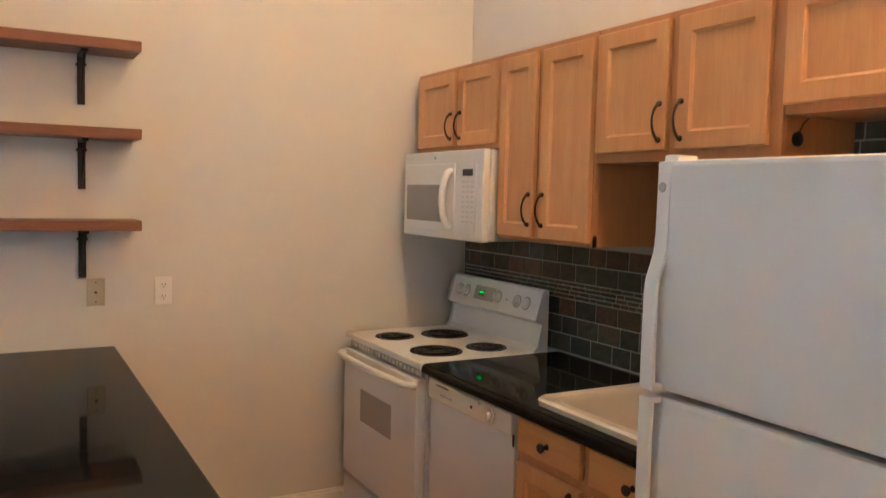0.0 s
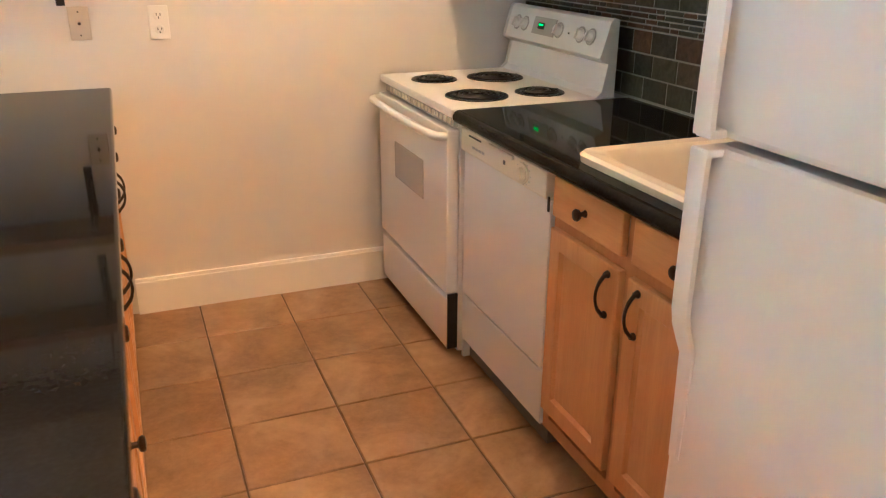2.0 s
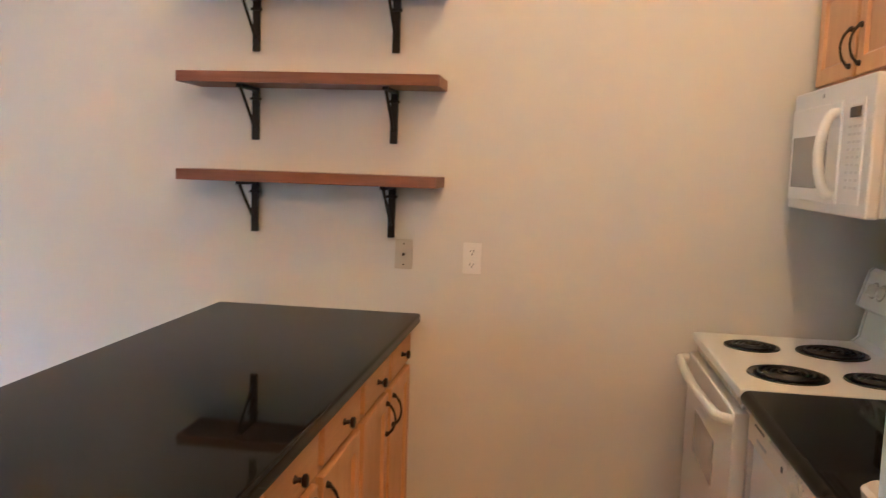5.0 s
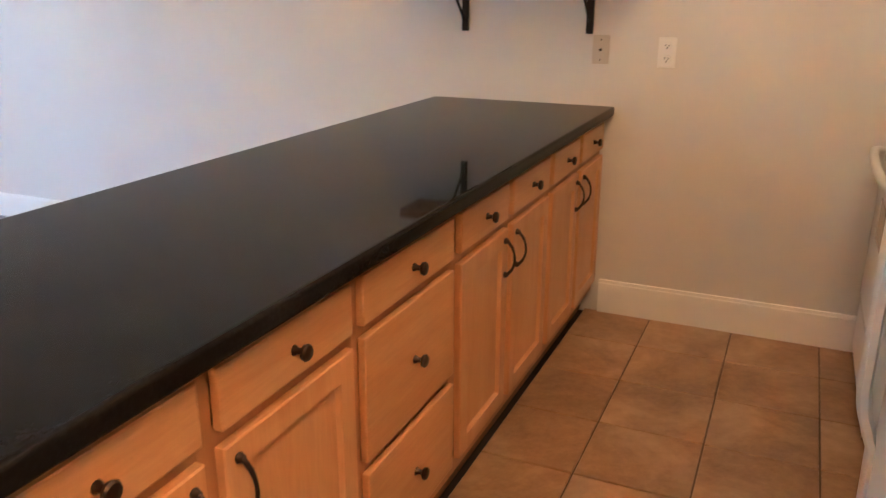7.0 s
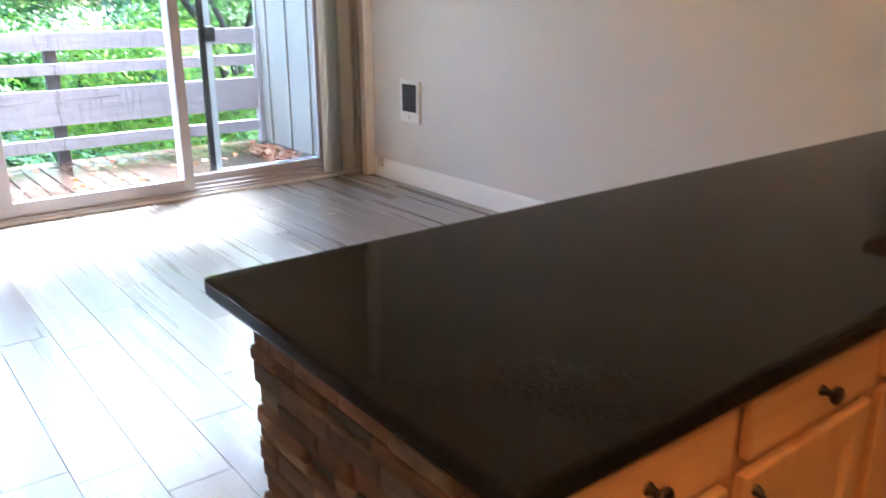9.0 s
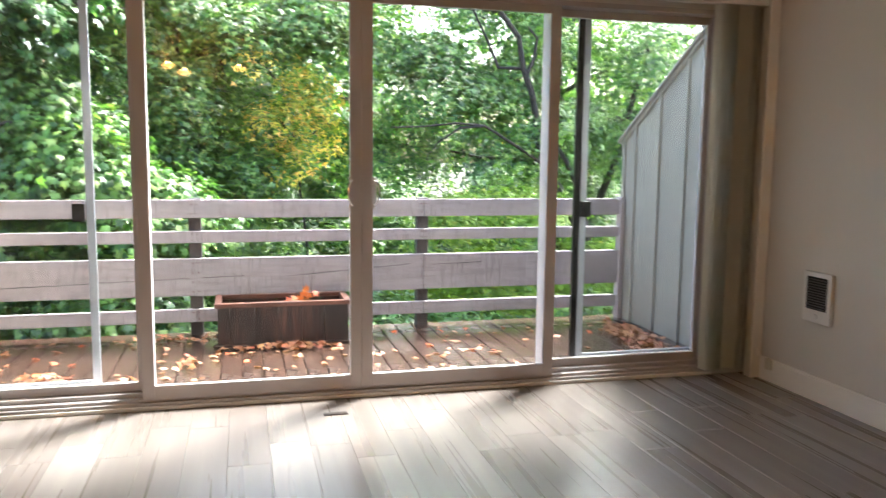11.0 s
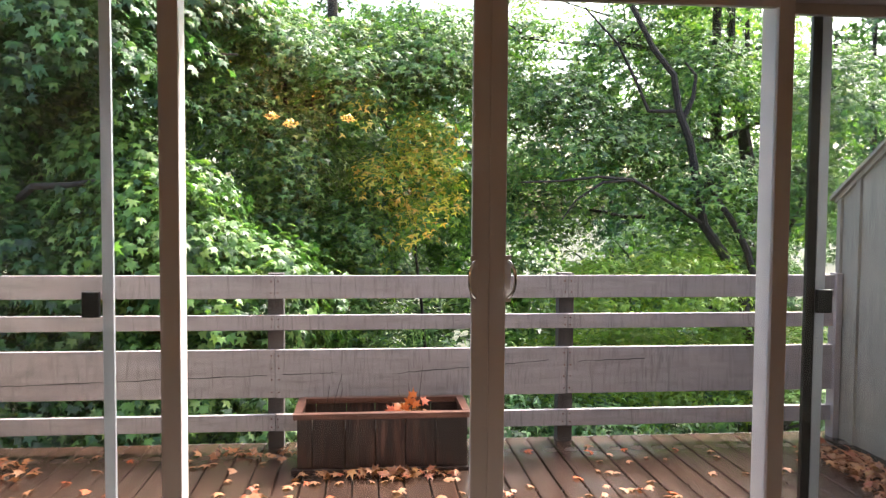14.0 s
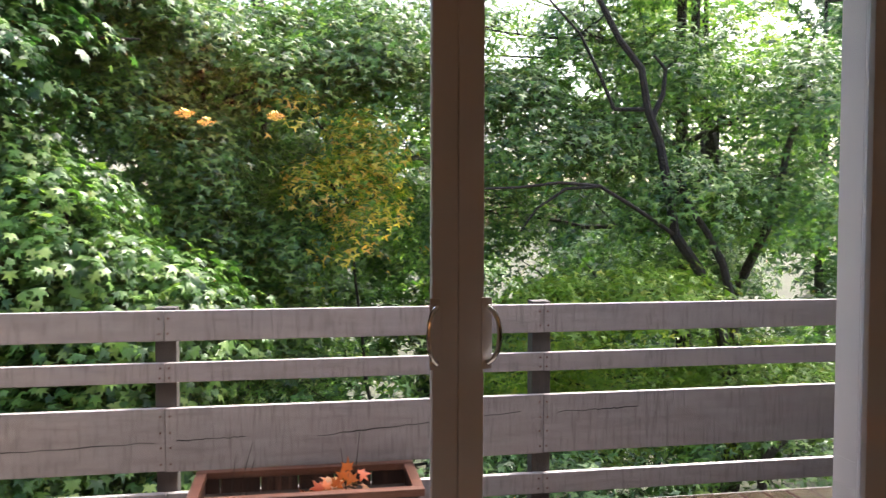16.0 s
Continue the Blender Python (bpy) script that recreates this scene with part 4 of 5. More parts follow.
glass_panel("fixed_panel", DOOR_S + 0.050, -0.033, XO + 0.012, 0.030)
glass_panel("fixed_panel", 2.471, DOOR_N - 0.050, XO + 0.012, 0.030)
for y0, y1, hy in ((-0.031, 1.2275, 1.168), (1.2285, 2.472, 1.302)):
    p = glass_panel("sliding_panel", y0, y1, WEST - 0.041, 0.067)
    s = 0.012 if hy > 1.2 else -0.012
    pts = [(WEST - 0.003, hy, 1.170), (WEST + 0.022, hy, 1.172)] + arc((WEST + 0.034, hy + s, 1.185), (WEST + 0.034, hy + s, 1.300), (0.010, s, 0), 6) + [(WEST + 0.022, hy, 1.313), (WEST - 0.003, hy, 1.315)]
    part("handle", tube(bmesh.new(), pts, 0.0065, 8), M_CHROME, p, "chrome loop handle", smooth=True)
    part("handle_plate", boxes((WEST - 0.004, WEST + 0.002, hy - 0.014, hy + 0.014, 1.150, 1.335), bevel=0.002), M_VINYL, p)
    pts = [(WEST - 0.040, hy, 1.170), (WEST - 0.062, hy, 1.175)] + arc((WEST - 0.070, hy - s, 1.19), (WEST - 0.070, hy - s, 1.295), (-0.008, -s, 0), 6) + [(WEST - 0.062, hy, 1.310), (WEST - 0.040, hy, 1.315)]
    part("outer_handle", tube(bmesh.new(), pts, 0.0065, 8), M_VINYL, p, "white loop handle outside", smooth=True)
for y0, y1, edge in ((-1.50, -0.288, 1), (2.748, 3.93, -1)):
    sc = thing("screen_door", (WEST - 0.28, (y0 + y1) / 2, 0.0), "grey aluminium insect screen panel outside the glass door", "screen door", "insect screens")
    x = WEST - 0.285
    bm = bmesh.new()
    for r in ((y0, y0 + 0.045, 0.07, 2.44), (y1 - 0.045, y1, 0.07, 2.44)):
        box(bm, x, x + 0.022, *r, bevel=0.003)
    for r in ((y0 + 0.045, y1 - 0.045, 0.07, 0.12), (y0 + 0.045, y1 - 0.045, 2.39, 2.44)):
        box(bm, x + 0.001, x + 0.021, *r)
    part("frame", bm, M_ALU, sc)
    bm = boxes((x + 0.010, x + 0.012, y0 + 0.04, y1 - 0.04, 0.115, 2.395))
    part("mesh", bm, M_SCREEN, sc)
    ly = y1 - 0.085 if edge > 0 else y0 + 0.032
    part("latch", boxes((x + 0.022, x + 0.050, ly - 0.034, ly + 0.034, 1.065, 1.170), bevel=0.004), M_BLACK, sc, "black plastic latch")
    if edge < 0:
        part("seal", boxes((x - 0.002, x + 0.020, y0 - 0.043, y0 - 0.001, 0.07, 2.44)), M_BLACK, sc, "black seal strip")

# ---- lamps ----
lamp = thing("ceiling_lamp", (KITCHEN_LAMP[0], KITCHEN_LAMP[1], CEIL), "bare warm bulb in a bronze ceiling holder, lit", "ceiling lamp")
part("base", lathe(bmesh.new(), (KITCHEN_LAMP[0], KITCHEN_LAMP[1], CEIL - 0.001), (0, 0, -1), [(0, 0.07), (0.012, 0.07), (0.03, 0.04), (0.06, 0.03)], 24), M_BRONZE, lamp, smooth=True)
lamp = thing("ceiling_lamp", (1.62, 0.1, CEIL), "lit amber glass bowls on a bronze ceiling stem", "ceiling lamp")
part("stem", tube(bmesh.new(), [(1.62, 0.1, CEIL - 0.001), (1.62, 0.1, 2.76)], 0.01, 8), M_BRONZE, lamp)
for x, y, z in HALL_LAMPS:
    part("arm", tube(bmesh.new(), [(1.62, 0.1, 2.76), (x, y, z + 0.10), (x, y, z - 0.04)], 0.008, 8), M_BRONZE, lamp)
    bm = lathe(bmesh.new(), (x, y, z - 0.055), (0, 0, 1), [(0, 0.015), (0.012, 0.055), (0.035, 0.085), (0.06, 0.098)], 24)
    bmesh.ops.delete(bm, geom=[f for f in bm.faces if len(f.verts) > 4 and f.calc_center_median().z > z], context="FACES_ONLY")
    part("bowl", bm, M_BOWL, lamp, "amber glass bowl", smooth=True)


# ---- balcony ----
DZ, DX0, DX1, DYS, DYN = -0.030, -6.72, WEST - 0.19, -1.79, 3.985
deck = thing("deck", (-5.7, 1.1, DZ), "wet brown wooden balcony deck with fallen leaves on it", "deck", kind="structure")
part("joists", boxes(*[(x, x + 0.04, DYS, DYN, DZ - 0.24, DZ - 0.036) for x in (-6.70, -6.2, -5.7, -5.2, -4.82)]), M_POST, deck)
part("fascia", boxes((DX0 - 0.04, DX0 - 0.001, DYS, DYN, DZ - 0.26, DZ - 0.012)), M_POST, deck)
part("support_posts", boxes(*[(-6.69, -6.55, y, y + 0.14, -3.0, DZ - 0.24) for y in (-1.7, 1.05, 3.8)]), M_POST, deck)
structure("house_wall_outside", boxes((WEST - 0.30, WEST - 0.181, -4.0, -1.545, -3.0, 3.2), (WEST - 0.30, WEST - 0.181, 3.945, 6.5, -3.0, 3.2), (WEST - 0.30, WEST - 0.181, -1.545, 3.945, 2.46, 3.2),
                                      (WEST - 0.30, WEST - 0.181, -1.545, 3.945, -3.0, -0.28)), M_SIDING, "taupe siding round the glass door")

RX = -6.57
BOARDS = ((0.941, 1.088), (0.738, 0.834), (0.303, 0.612), (0.088, 0.194))
rail = thing("balcony_railing", (RX, 1.1, DZ), "weathered grey painted wooden balcony railing with four wide boards", "railing")
SPANS = ((-1.760, 0.168), (0.171, 2.071), (2.074, 3.955))
rnd = random.Random(11)
for z0, z1 in BOARDS:
    for y0, y1 in SPANS:
        t = rnd.uniform(-0.003, 0.003)
        part("board", boxes((RX - 0.038 + t, RX + t, y0, y1, z0 + rnd.uniform(-0.002, 0.002), z1), bevel=0.004), M_RAIL, rail, "weathered grey board")
for y, top in ((0.170, 1.098), (2.072, 1.100)):
    part("post", boxes((RX - 0.135, RX - 0.042, y - 0.050, y + 0.050, DZ - 0.2, top), bevel=0.004), M_POST, rail, "dark weathered post")
for y in (-1.775, 3.945):
    part("end_post", boxes((RX - 0.060, RX + 0.030, y - 0.022, y + 0.022, DZ, 1.102), bevel=0.004), M_RAIL, rail)
bm = bmesh.new()
for y in (0.170, 2.072):
    for z0, z1 in BOARDS:
        for dy in (-0.022, 0.020):
            for f in ((0.25, 0.75) if z1 - z0 < 0.2 else (0.12, 0.38, 0.62, 0.88)):
                lathe(bm, (RX + 0.003, y + dy + rnd.uniform(-0.004, 0.004), z0 + (z1 - z0) * f), (1, 0, 0), [(0, 0.006), (0.002, 0.005)], 8)
part("nail_heads", bm, M_PLANTER_RIM, rail, "rusty nail heads")
bm = bmesh.new()
for y0, y1, za, zb in ((-1.74, 0.12, 0.395, 0.450), (0.22, 0.55, 0.455, 0.460), (0.9, 1.95, 0.45, 0.53), (2.15, 2.6, 0.52, 0.53)):
    n = 26
    pts = [(y0 + (y1 - y0) * k / n, za + (zb - za) * k / n + rnd.uniform(-0.004, 0.004)) for k in range(n + 1)]
    for (ya, a), (yb, b) in zip(pts, pts[1:]):
        w = 0.0016 + 0.0014 * math.sin(ya * 7) ** 2
        bm.faces.new([bm.verts.new(p) for p in ((RX + 0.0045, ya, a - w), (RX + 0.0045, yb, b - w), (RX + 0.0045, yb, b + w), (RX + 0.0045, ya, a + w))])
part("cracks", bm, M_BLACK, rail, "dark cracks along the boards")


def privacy(name, y, s):
    """A sloped board-and-batten side screen; s: the side that looks at the deck."""
    c = thing(name, (-5.7, y, DZ), "taupe board-and-batten side screen with a sloped cap", "screen wall", "balcony side screens")
    x0, x1 = WEST - 0.305, -6.62
    top = lambda x: 1.655 + (x + 6.57) * 0.62
    part("sheet", prism(bmesh.new(), [(x1, DZ - 0.2), (x0, DZ - 0.2), (x0, top(x0)), (x1, top(x1))], 1, min(y, y - s * 0.03), max(y, y - s * 0.03)), M_SIDING, c)
    for x in (-6.595, -6.39, -5.98, -5.57, -5.16):
        bm = prism(bmesh.new(), [(x - 0.020, DZ), (x + 0.020, DZ), (x + 0.020, top(x + 0.02) - 0.04), (x - 0.020, top(x - 0.02) - 0.04)], 1, min(y + s * 0.001, y + s * 0.020), max(y + s * 0.001, y + s * 0.020))
        part("batten", bm, M_SIDING, c)
    bm = prism(bmesh.new(), [(x1 - 0.02, top(x1 - 0.02) - 0.038), (x0, top(x0) - 0.038), (x0, top(x0)), (x1 - 0.02, top(x1 - 0.02))], 1, min(y + s * 0.001, y + s * 0.022), max(y + s * 0.001, y + s * 0.022))
    part("rim", bm, M_SIDING, c)
    bm = prism(bmesh.new(), [(x1 - 0.05, top(x1 - 0.05) + 0.001), (x0, top(x0) + 0.001), (x0, top(x0) + 0.026), (x1 - 0.05, top(x1 - 0.05) + 0.026)], 1, min(y - s * 0.05, y + s * 0.045), max(y - s * 0.05, y + s * 0.045))
    part("cap", bm, M_SIDING, c)


privacy("side_screen", -1.800, 1)
privacy("side_screen", 3.975, -1)

pl = thing("planter_box", (-6.28, 0.85, DZ), "wet red-brown wooden planter box of dead leaves beside the railing", "planter")
PX0, PX1, PY0, PY1, PT = -6.50, -6.10, 0.345, 1.350, 0.285
rnd = random.Random(3)
for x0, x1 in ((PX1 - 0.022, PX1), (PX0, PX0 + 0.022)):
    ys = [PY0, PY0 + 0.09, PY0 + 0.28, PY0 + 0.46, PY0 + 0.635, PY0 + 0.815, PY1]
    for a, b in zip(ys, ys[1:]):
        part("board", boxes((x0 + rnd.uniform(-0.002, 0.002), x1, a + 0.002, b - 0.002, DZ + 0.022, PT - 0.002), bevel=0.003), M_PLANTER, pl)
for y0, y1 in ((PY0, PY0 + 0.022), (PY1 - 0.022, PY1)):
    for k in range(2):
        a = PX0 + 0.024 + 0.176 * k
        part("board", boxes((a, a + 0.172, y0, y1, DZ + 0.022, PT - 0.002), bevel=0.003), M_PLANTER, pl)
for r in ((PX1 - 0.030, PX1 + 0.020, PY0 - 0.02, PY1 + 0.02), (PX0 - 0.020, PX0 + 0.030, PY0 - 0.02, PY1 + 0.02), (PX0 + 0.031, PX1 - 0.031, PY0 - 0.02, PY0 + 0.030), (PX0 + 0.031, PX1 - 0.031, PY1 - 0.030, PY1 + 0.02)):
    part("rim_board", boxes((*r, PT, PT + 0.034), bevel=0.004), M_PLANTER_RIM, pl, "red-brown rim board")
part("runner", boxes((PX1 - 0.03, PX1 + 0.03, PY0 - 0.03, PY1 + 0.03, DZ + 0.002, DZ + 0.022), bevel=0.003), M_PLANTER, pl)
part("runner", boxes((PX0 - 0.02, PX0 + 0.03, PY0 - 0.03, PY1 + 0.03, DZ + 0.002, DZ + 0.022), bevel=0.003), M_PLANTER, pl)
part("soil", boxes((PX0 + 0.023, PX1 - 0.023, PY0 + 0.023, PY1 - 0.023, DZ + 0.022, PT - 0.07)), M_SOIL, pl)
bm = bmesh.new()
for k, (y, dy, h) in enumerate(((0.50, 0.03, 0.24), (0.535, 0.07, 0.31), (0.56, 0.05, 0.22), (1.03, -0.03, 0.26), (1.06, 0.03, 0.35), (1.00, -0.06, 0.20))):
    pts = [(-6.25, y, PT - 0.07), (-6.25, y + dy * 0.4, PT - 0.07 + h * 0.5), (-6.25 + 0.01, y + dy, PT - 0.07 + h)]
    tube(bm, pts, [0.003, 0.002, 0.001], 5)
part("twigs", bm, M_BARK, pl)

# ---- ground ----
bm = bmesh.new()
GN = 70
grid = []
for i in range(GN + 1):
    row = []
    for j in range(GN + 1):
        u, v = 2 * i / GN - 1, 2 * j / GN - 1
        x = 12 * u + 590 * u ** 5 - 8
        y = 12 * v + 590 * v ** 5 + 1
        near = math.exp(-((x + 8) ** 2 + y * y) / 900)
        row.append(bm.verts.new((x, y, -3.0 + near * (0.5 * noise.noise(Vector((x * 0.25, y * 0.25, 0)))) - 0.2 * near - max(0, min(1, (-x - 8) / 25)) * 2.0)))
    grid.append(row)
for i in range(GN):
    for j in range(GN):
        bm.faces.new((grid[i][j], grid[i + 1][j], grid[i + 1][j + 1], grid[i][j + 1]))
g = structure("ground", bm, M_GROUND, "dark wooded ground below the balcony", )


# ---- leaves and trees ----
def leaf_template():
    tips = [(-15, 0.40), (42, 0.54), (90, 0.66), (138, 0.54), (195, 0.40)]
    vals = [(-62, 0.13), (14, 0.24), (64, 0.28), (116, 0.28), (166, 0.24), (242, 0.13)]
    pts = [(0.0, 0.0, 0.0)]
    for a, r in vals:
        pts.append((r * math.cos(radians(a)), r * math.sin(radians(a)), 0.02))
    for a, r in tips:
        pts.append((r * math.cos(radians(a)), r * math.sin(radians(a)), -0.10))
    faces = [(0, 1 + k, 7 + k, 2 + k) for k in range(5)]
    return np.array(pts), np.array(faces)


LEAF = leaf_template()


def small_leaf_template():
    """A three-lobed leaf for crowns farther off."""
    notches = [(-45, 0.15), (52, 0.20), (128, 0.20), (225, 0.15)]
    tips = [(2, 0.52), (90, 0.68), (178, 0.52)]
    pts = [(0.0, 0.0, 0.0)] + [(r * math.cos(radians(a)), r * math.sin(radians(a)), 0.02) for a, r in notches] + [(r * math.cos(radians(a)), r * math.sin(radians(a)), -0.10) for a, r in tips]
    return np.array(pts), np.array([(0, 1 + k, 5 + k, 2 + k) for k in range(3)])


SMALL_LEAF = small_leaf_template()


def leaf_mesh(name, pos, normal, head, size, material, shape=LEAF):
    """One mesh of many leaves."""
    LEAF_V, LEAF_F = shape
    normal = normal / np.linalg.norm(normal, axis=1, keepdims=True)
    head = head - normal * (head * normal).sum(1, keepdims=True)
    head = head / (np.linalg.norm(head, axis=1, keepdims=True) + 1e-9)
    side = np.cross(head, normal)
    n, k = len(pos), len(LEAF_V)
    v = pos[:, None, :] + size[:, None, None] * (LEAF_V[None, :, 0, None] * side[:, None, :] + LEAF_V[None, :, 1, None] * head[:, None, :] + LEAF_V[None, :, 2, None] * normal[:, None, :])
    f = LEAF_F[None] + (np.arange(n) * k)[:, None, None]
    me = bpy.data.meshes.new(name)
    me.vertices.add(n * k)
    me.vertices.foreach_set("co", v.reshape(-1).astype(np.float32))
    nf = n * len(LEAF_F)
    me.loops.add(nf * 4)
    me.loops.foreach_set("vertex_index", f.reshape(-1).astype(np.int32))
    me.polygons.add(nf)
    me.polygons.foreach_set("loop_start", np.arange(0, nf * 4, 4, dtype=np.int32))
    me.update(calc_edges=True)
    me.materials.append(material)
    return me


def crown(name, parent, lobes, sprays, per, size, material, seed, label="", spread=0.34, shape=LEAF):
    """Leaves in flattened, drooping sprays over the outer parts of some ellipsoids (x, y, z, rx, ry, rz)."""
    r = np.random.RandomState(seed)
    L = np.array(lobes, float)
    w = (L[:, 3] * L[:, 4] * L[:, 5]) ** 0.67
    pick = r.choice(len(L), sprays, p=w / w.sum())
    d = r.normal(size=(sprays, 3))
    d /= np.linalg.norm(d, axis=1, keepdims=True)
    rad = 0.45 + 0.55 * r.rand(sprays, 1) ** 0.5
    c = L[pick, :3] + L[pick, 3:] * d * rad
    out = d * np.array([1, 1, 0.35]) + r.normal(scale=0.25, size=(sprays, 3))
    out /= np.linalg.norm(out, axis=1, keepdims=True)
    up = np.array([0, 0, 1.0]) + 0.75 * out + r.normal(scale=0.2, size=(sprays, 3))
    up /= np.linalg.norm(up, axis=1, keepdims=True)
    a = np.cross(up, out + 1e-3)
    a /= np.linalg.norm(a, axis=1, keepdims=True)
    b = np.cross(a, up)
    s = np.repeat(np.arange(sprays), per)
    n = len(s)
    rr = spread * np.sqrt(r.rand(n)) * (0.7 + 0.6 * r.rand(sprays)[s])
    th = 2 * np.pi * r.rand(n)
    off = a[s] * (rr * np.cos(th))[:, None] + b[s] * (rr * np.sin(th))[:, None] * 1.25
    pos = c[s] + off + up[s] * r.normal(scale=0.04, size=(n, 1))
    pos[:, 2] -= 0.9 * rr ** 2 + 0.03 * r.rand(n)
    nor = up[s] + 0.5 * off / spread + r.normal(scale=0.32, size=(n, 3))
    head = off / spread + out[s] * 0.5 + np.array([0, 0, -0.45]) + r.normal(scale=0.35, size=(n, 3))
    sz = size * (0.65 + 0.6 * r.rand(n))
    me = leaf_mesh(name, pos - np.array(ORIGIN[parent.name]), nor, head, sz, material, shape)
    ob = new(name, me)
    ob.parent = parent
    ORIGIN[ob.name] = ORIGIN[parent.name]
    return tagged(ob, label, kind="stuff")


def limbs(bm, base, tips, r0, rnd, twigs=4):
    for t in tips:
        pts = [Vector(base)]
        base_v, t = Vector(base), Vector(t)
        for k in range(1, 7):
            f = k / 6
            p = base_v.lerp(t, f)
            p += Vector((rnd.uniform(-1, 1), rnd.uniform(-1, 1), rnd.uniform(-0.3, 0.9))) * 0.10 * (t - base_v).length * 0.35 * math.sin(math.pi * f)
            pts.append(p)
        tube(bm, pts, [r0 * (1 - 0.82 * k / 6) for k in range(7)], 7)
        for _ in range(twigs):
            i = rnd.randint(2, 5)
            q = pts[i] + Vector((rnd.uniform(-1, 1), rnd.uniform(-1, 1), rnd.uniform(-0.2, 0.8))) * 0.7
            tube(bm, [pts[i], pts[i].lerp(q, 0.5) + Vector((0, 0, 0.06)), q], [r0 * 0.28, r0 * 0.16, r0 * 0.05], 5)


def tree(name, foot, top, r0, lobes, sprays, per, size, material, seed, label, limb_r=0.05, extra=(), shape=SMALL_LEAF):
    t = thing(name, foot, label, "tree")
    rnd = random.Random(seed)
    bm = bmesh.new()
    foot_v, top_v = Vector(foot), Vector(top)
    n = 8
    pts = [foot_v.lerp(top_v, k / n) + Vector((rnd.uniform(-1, 1), rnd.uniform(-1, 1), 0)) * 0.08 * math.sin(math.pi * k / n) for k in range(n + 1)]
    tube(bm, pts, [r0 * (1.35 if k == 0 else 1) * (1 - 0.75 * k / n) for k in range(n + 1)], 10)
    part("trunk", bm, M_BARK, t, "dark wet bark", smooth=True)
    bm = bmesh.new()
    for l in lobes:
        near = min(pts[2:], key=lambda p: (p - Vector(l[:3])).length + 0.6 * max(0, p.z - l[2]))
        limbs(bm, near, [l[:3]], limb_r, rnd)
        c = Vector(l[:3])
        tips = [c + Vector((rnd.uniform(-1, 1) * l[3], rnd.uniform(-1, 1) * l[4], rnd.uniform(-0.8, 0.9) * l[5])) * 0.9 for _ in range(3)]
        limbs(bm, c, tips, limb_r * 0.4, rnd, 2)
    for pts2, rr in extra:
        tube(bm, pts2, [rr * (1 - 0.6 * k / (len(pts2) - 1)) for k in range(len(pts2))], 8)
    part("limbs", bm, M_BARK, t, "dark branching limbs", smooth=True)
    crown("crown", t, lobes, sprays, per, size, material, seed + 100, shape=shape)
    return t


tree("maple_tree", (-11.6, -3.4, -3.1), (-11.3, -3.0, 5.5), 0.22,
     [(-10.6, -3.6, 2.9, 1.3, 1.5, 1.3), (-9.8, -2.2, 3.4, 1.0, 1.3, 0.8), (-10.2, -4.8, 1.2, 1.2, 1.4, 1.0), (-10.0, -2.7, 1.0, 1.0, 1.1, 0.7), (-10.9, -1.8, 4.0, 1.1, 1.3, 0.6), (-9.6, -3.2, -0.3, 1.0, 1.6, 0.8),
      (-10.9, -5.2, 3.6, 1.4, 1.5, 1.1)],
     950, 44, 0.14, M_LEAF_DARK, 1, "broad dark green maple close beyond the railing", 0.05,
     [([(-11.3, -3.1, 1.4), (-9.8, -2.7, 1.6), (-9.2, -2.34, 1.7), (-9.2, -1.99, 1.72), (-9.2, -1.72, 1.77)], 0.05), ([(-11.3, -3.0, 2.9), (-10.4, -1.9, 3.1), (-10.2, -1.34, 3.18), (-10.2, -1.03, 3.15), (-10.2, -0.62, 3.15)], 0.03)], LEAF)
tree("maple_tree", (-10.9, -0.9, -3.1), (-10.9, -0.8, 1.3), 0.10,
     [(-9.7, -1.3, 1.4, 0.9, 0.9, 0.6), (-9.6, -0.5, 0.7, 0.9, 0.9, 0.6), (-9.9, -2.1, 0.5, 0.9, 0.8, 0.6), (-9.4, -0.9, -0.2, 0.8, 1.2, 0.7), (-10.0, -1.8, 2.1, 0.6, 0.6, 0.4)],
     560, 44, 0.13, M_LEAF_MID, 2, "lighter green young maple with drooping sprays", shape=LEAF)
tree("maple_tree", (-13.4, 0.2, -3.2), (-13.2, 0.3, 6.0), 0.2,
     [(-12.4, -0.9, 3.6, 1.1, 1.3, 0.9), (-12.3, 0.2, 1.5, 1.0, 1.2, 1.0), (-12.4, 0.3, 3.6, 1.0, 1.4, 0.5), (-12.8, 1.5, 3.9, 1.0, 1.2, 0.5), (-12.0, -0.1, 0.0, 1.1, 1.6, 0.9), (-12.0, 1.6, 3.5, 0.9, 1.0, 0.5), (-12.6, -2.0, 4.1, 1.1, 1.2, 0.6)],
     1100, 48, 0.108, M_LEAF_MID, 3, "dense dark green maple")
tree("maple_tree", (-12.3, -0.4, -3.2), (-11.9, -0.3, 3.6), 0.08,
     [(-11.3, -1.1, 2.9, 0.6, 0.7, 0.45), (-11.4, -0.2, 2.3, 0.6, 0.7, 0.5), (-11.5, 0.6, 3.1, 0.6, 0.6, 0.4), (-11.5, 0.6, 1.3, 0.5, 0.5, 0.4), (-11.4, -0.5, 3.6, 0.7, 0.8, 0.3), (-11.3, -0.3, 1.4, 0.5, 0.6, 0.4), (-11.6, 1.6, 3.3, 0.5, 0.6, 0.35)],
     560, 46, 0.10, M_LEAF_MID, 12, "green young maple with sprays of small leaves", 0.03)
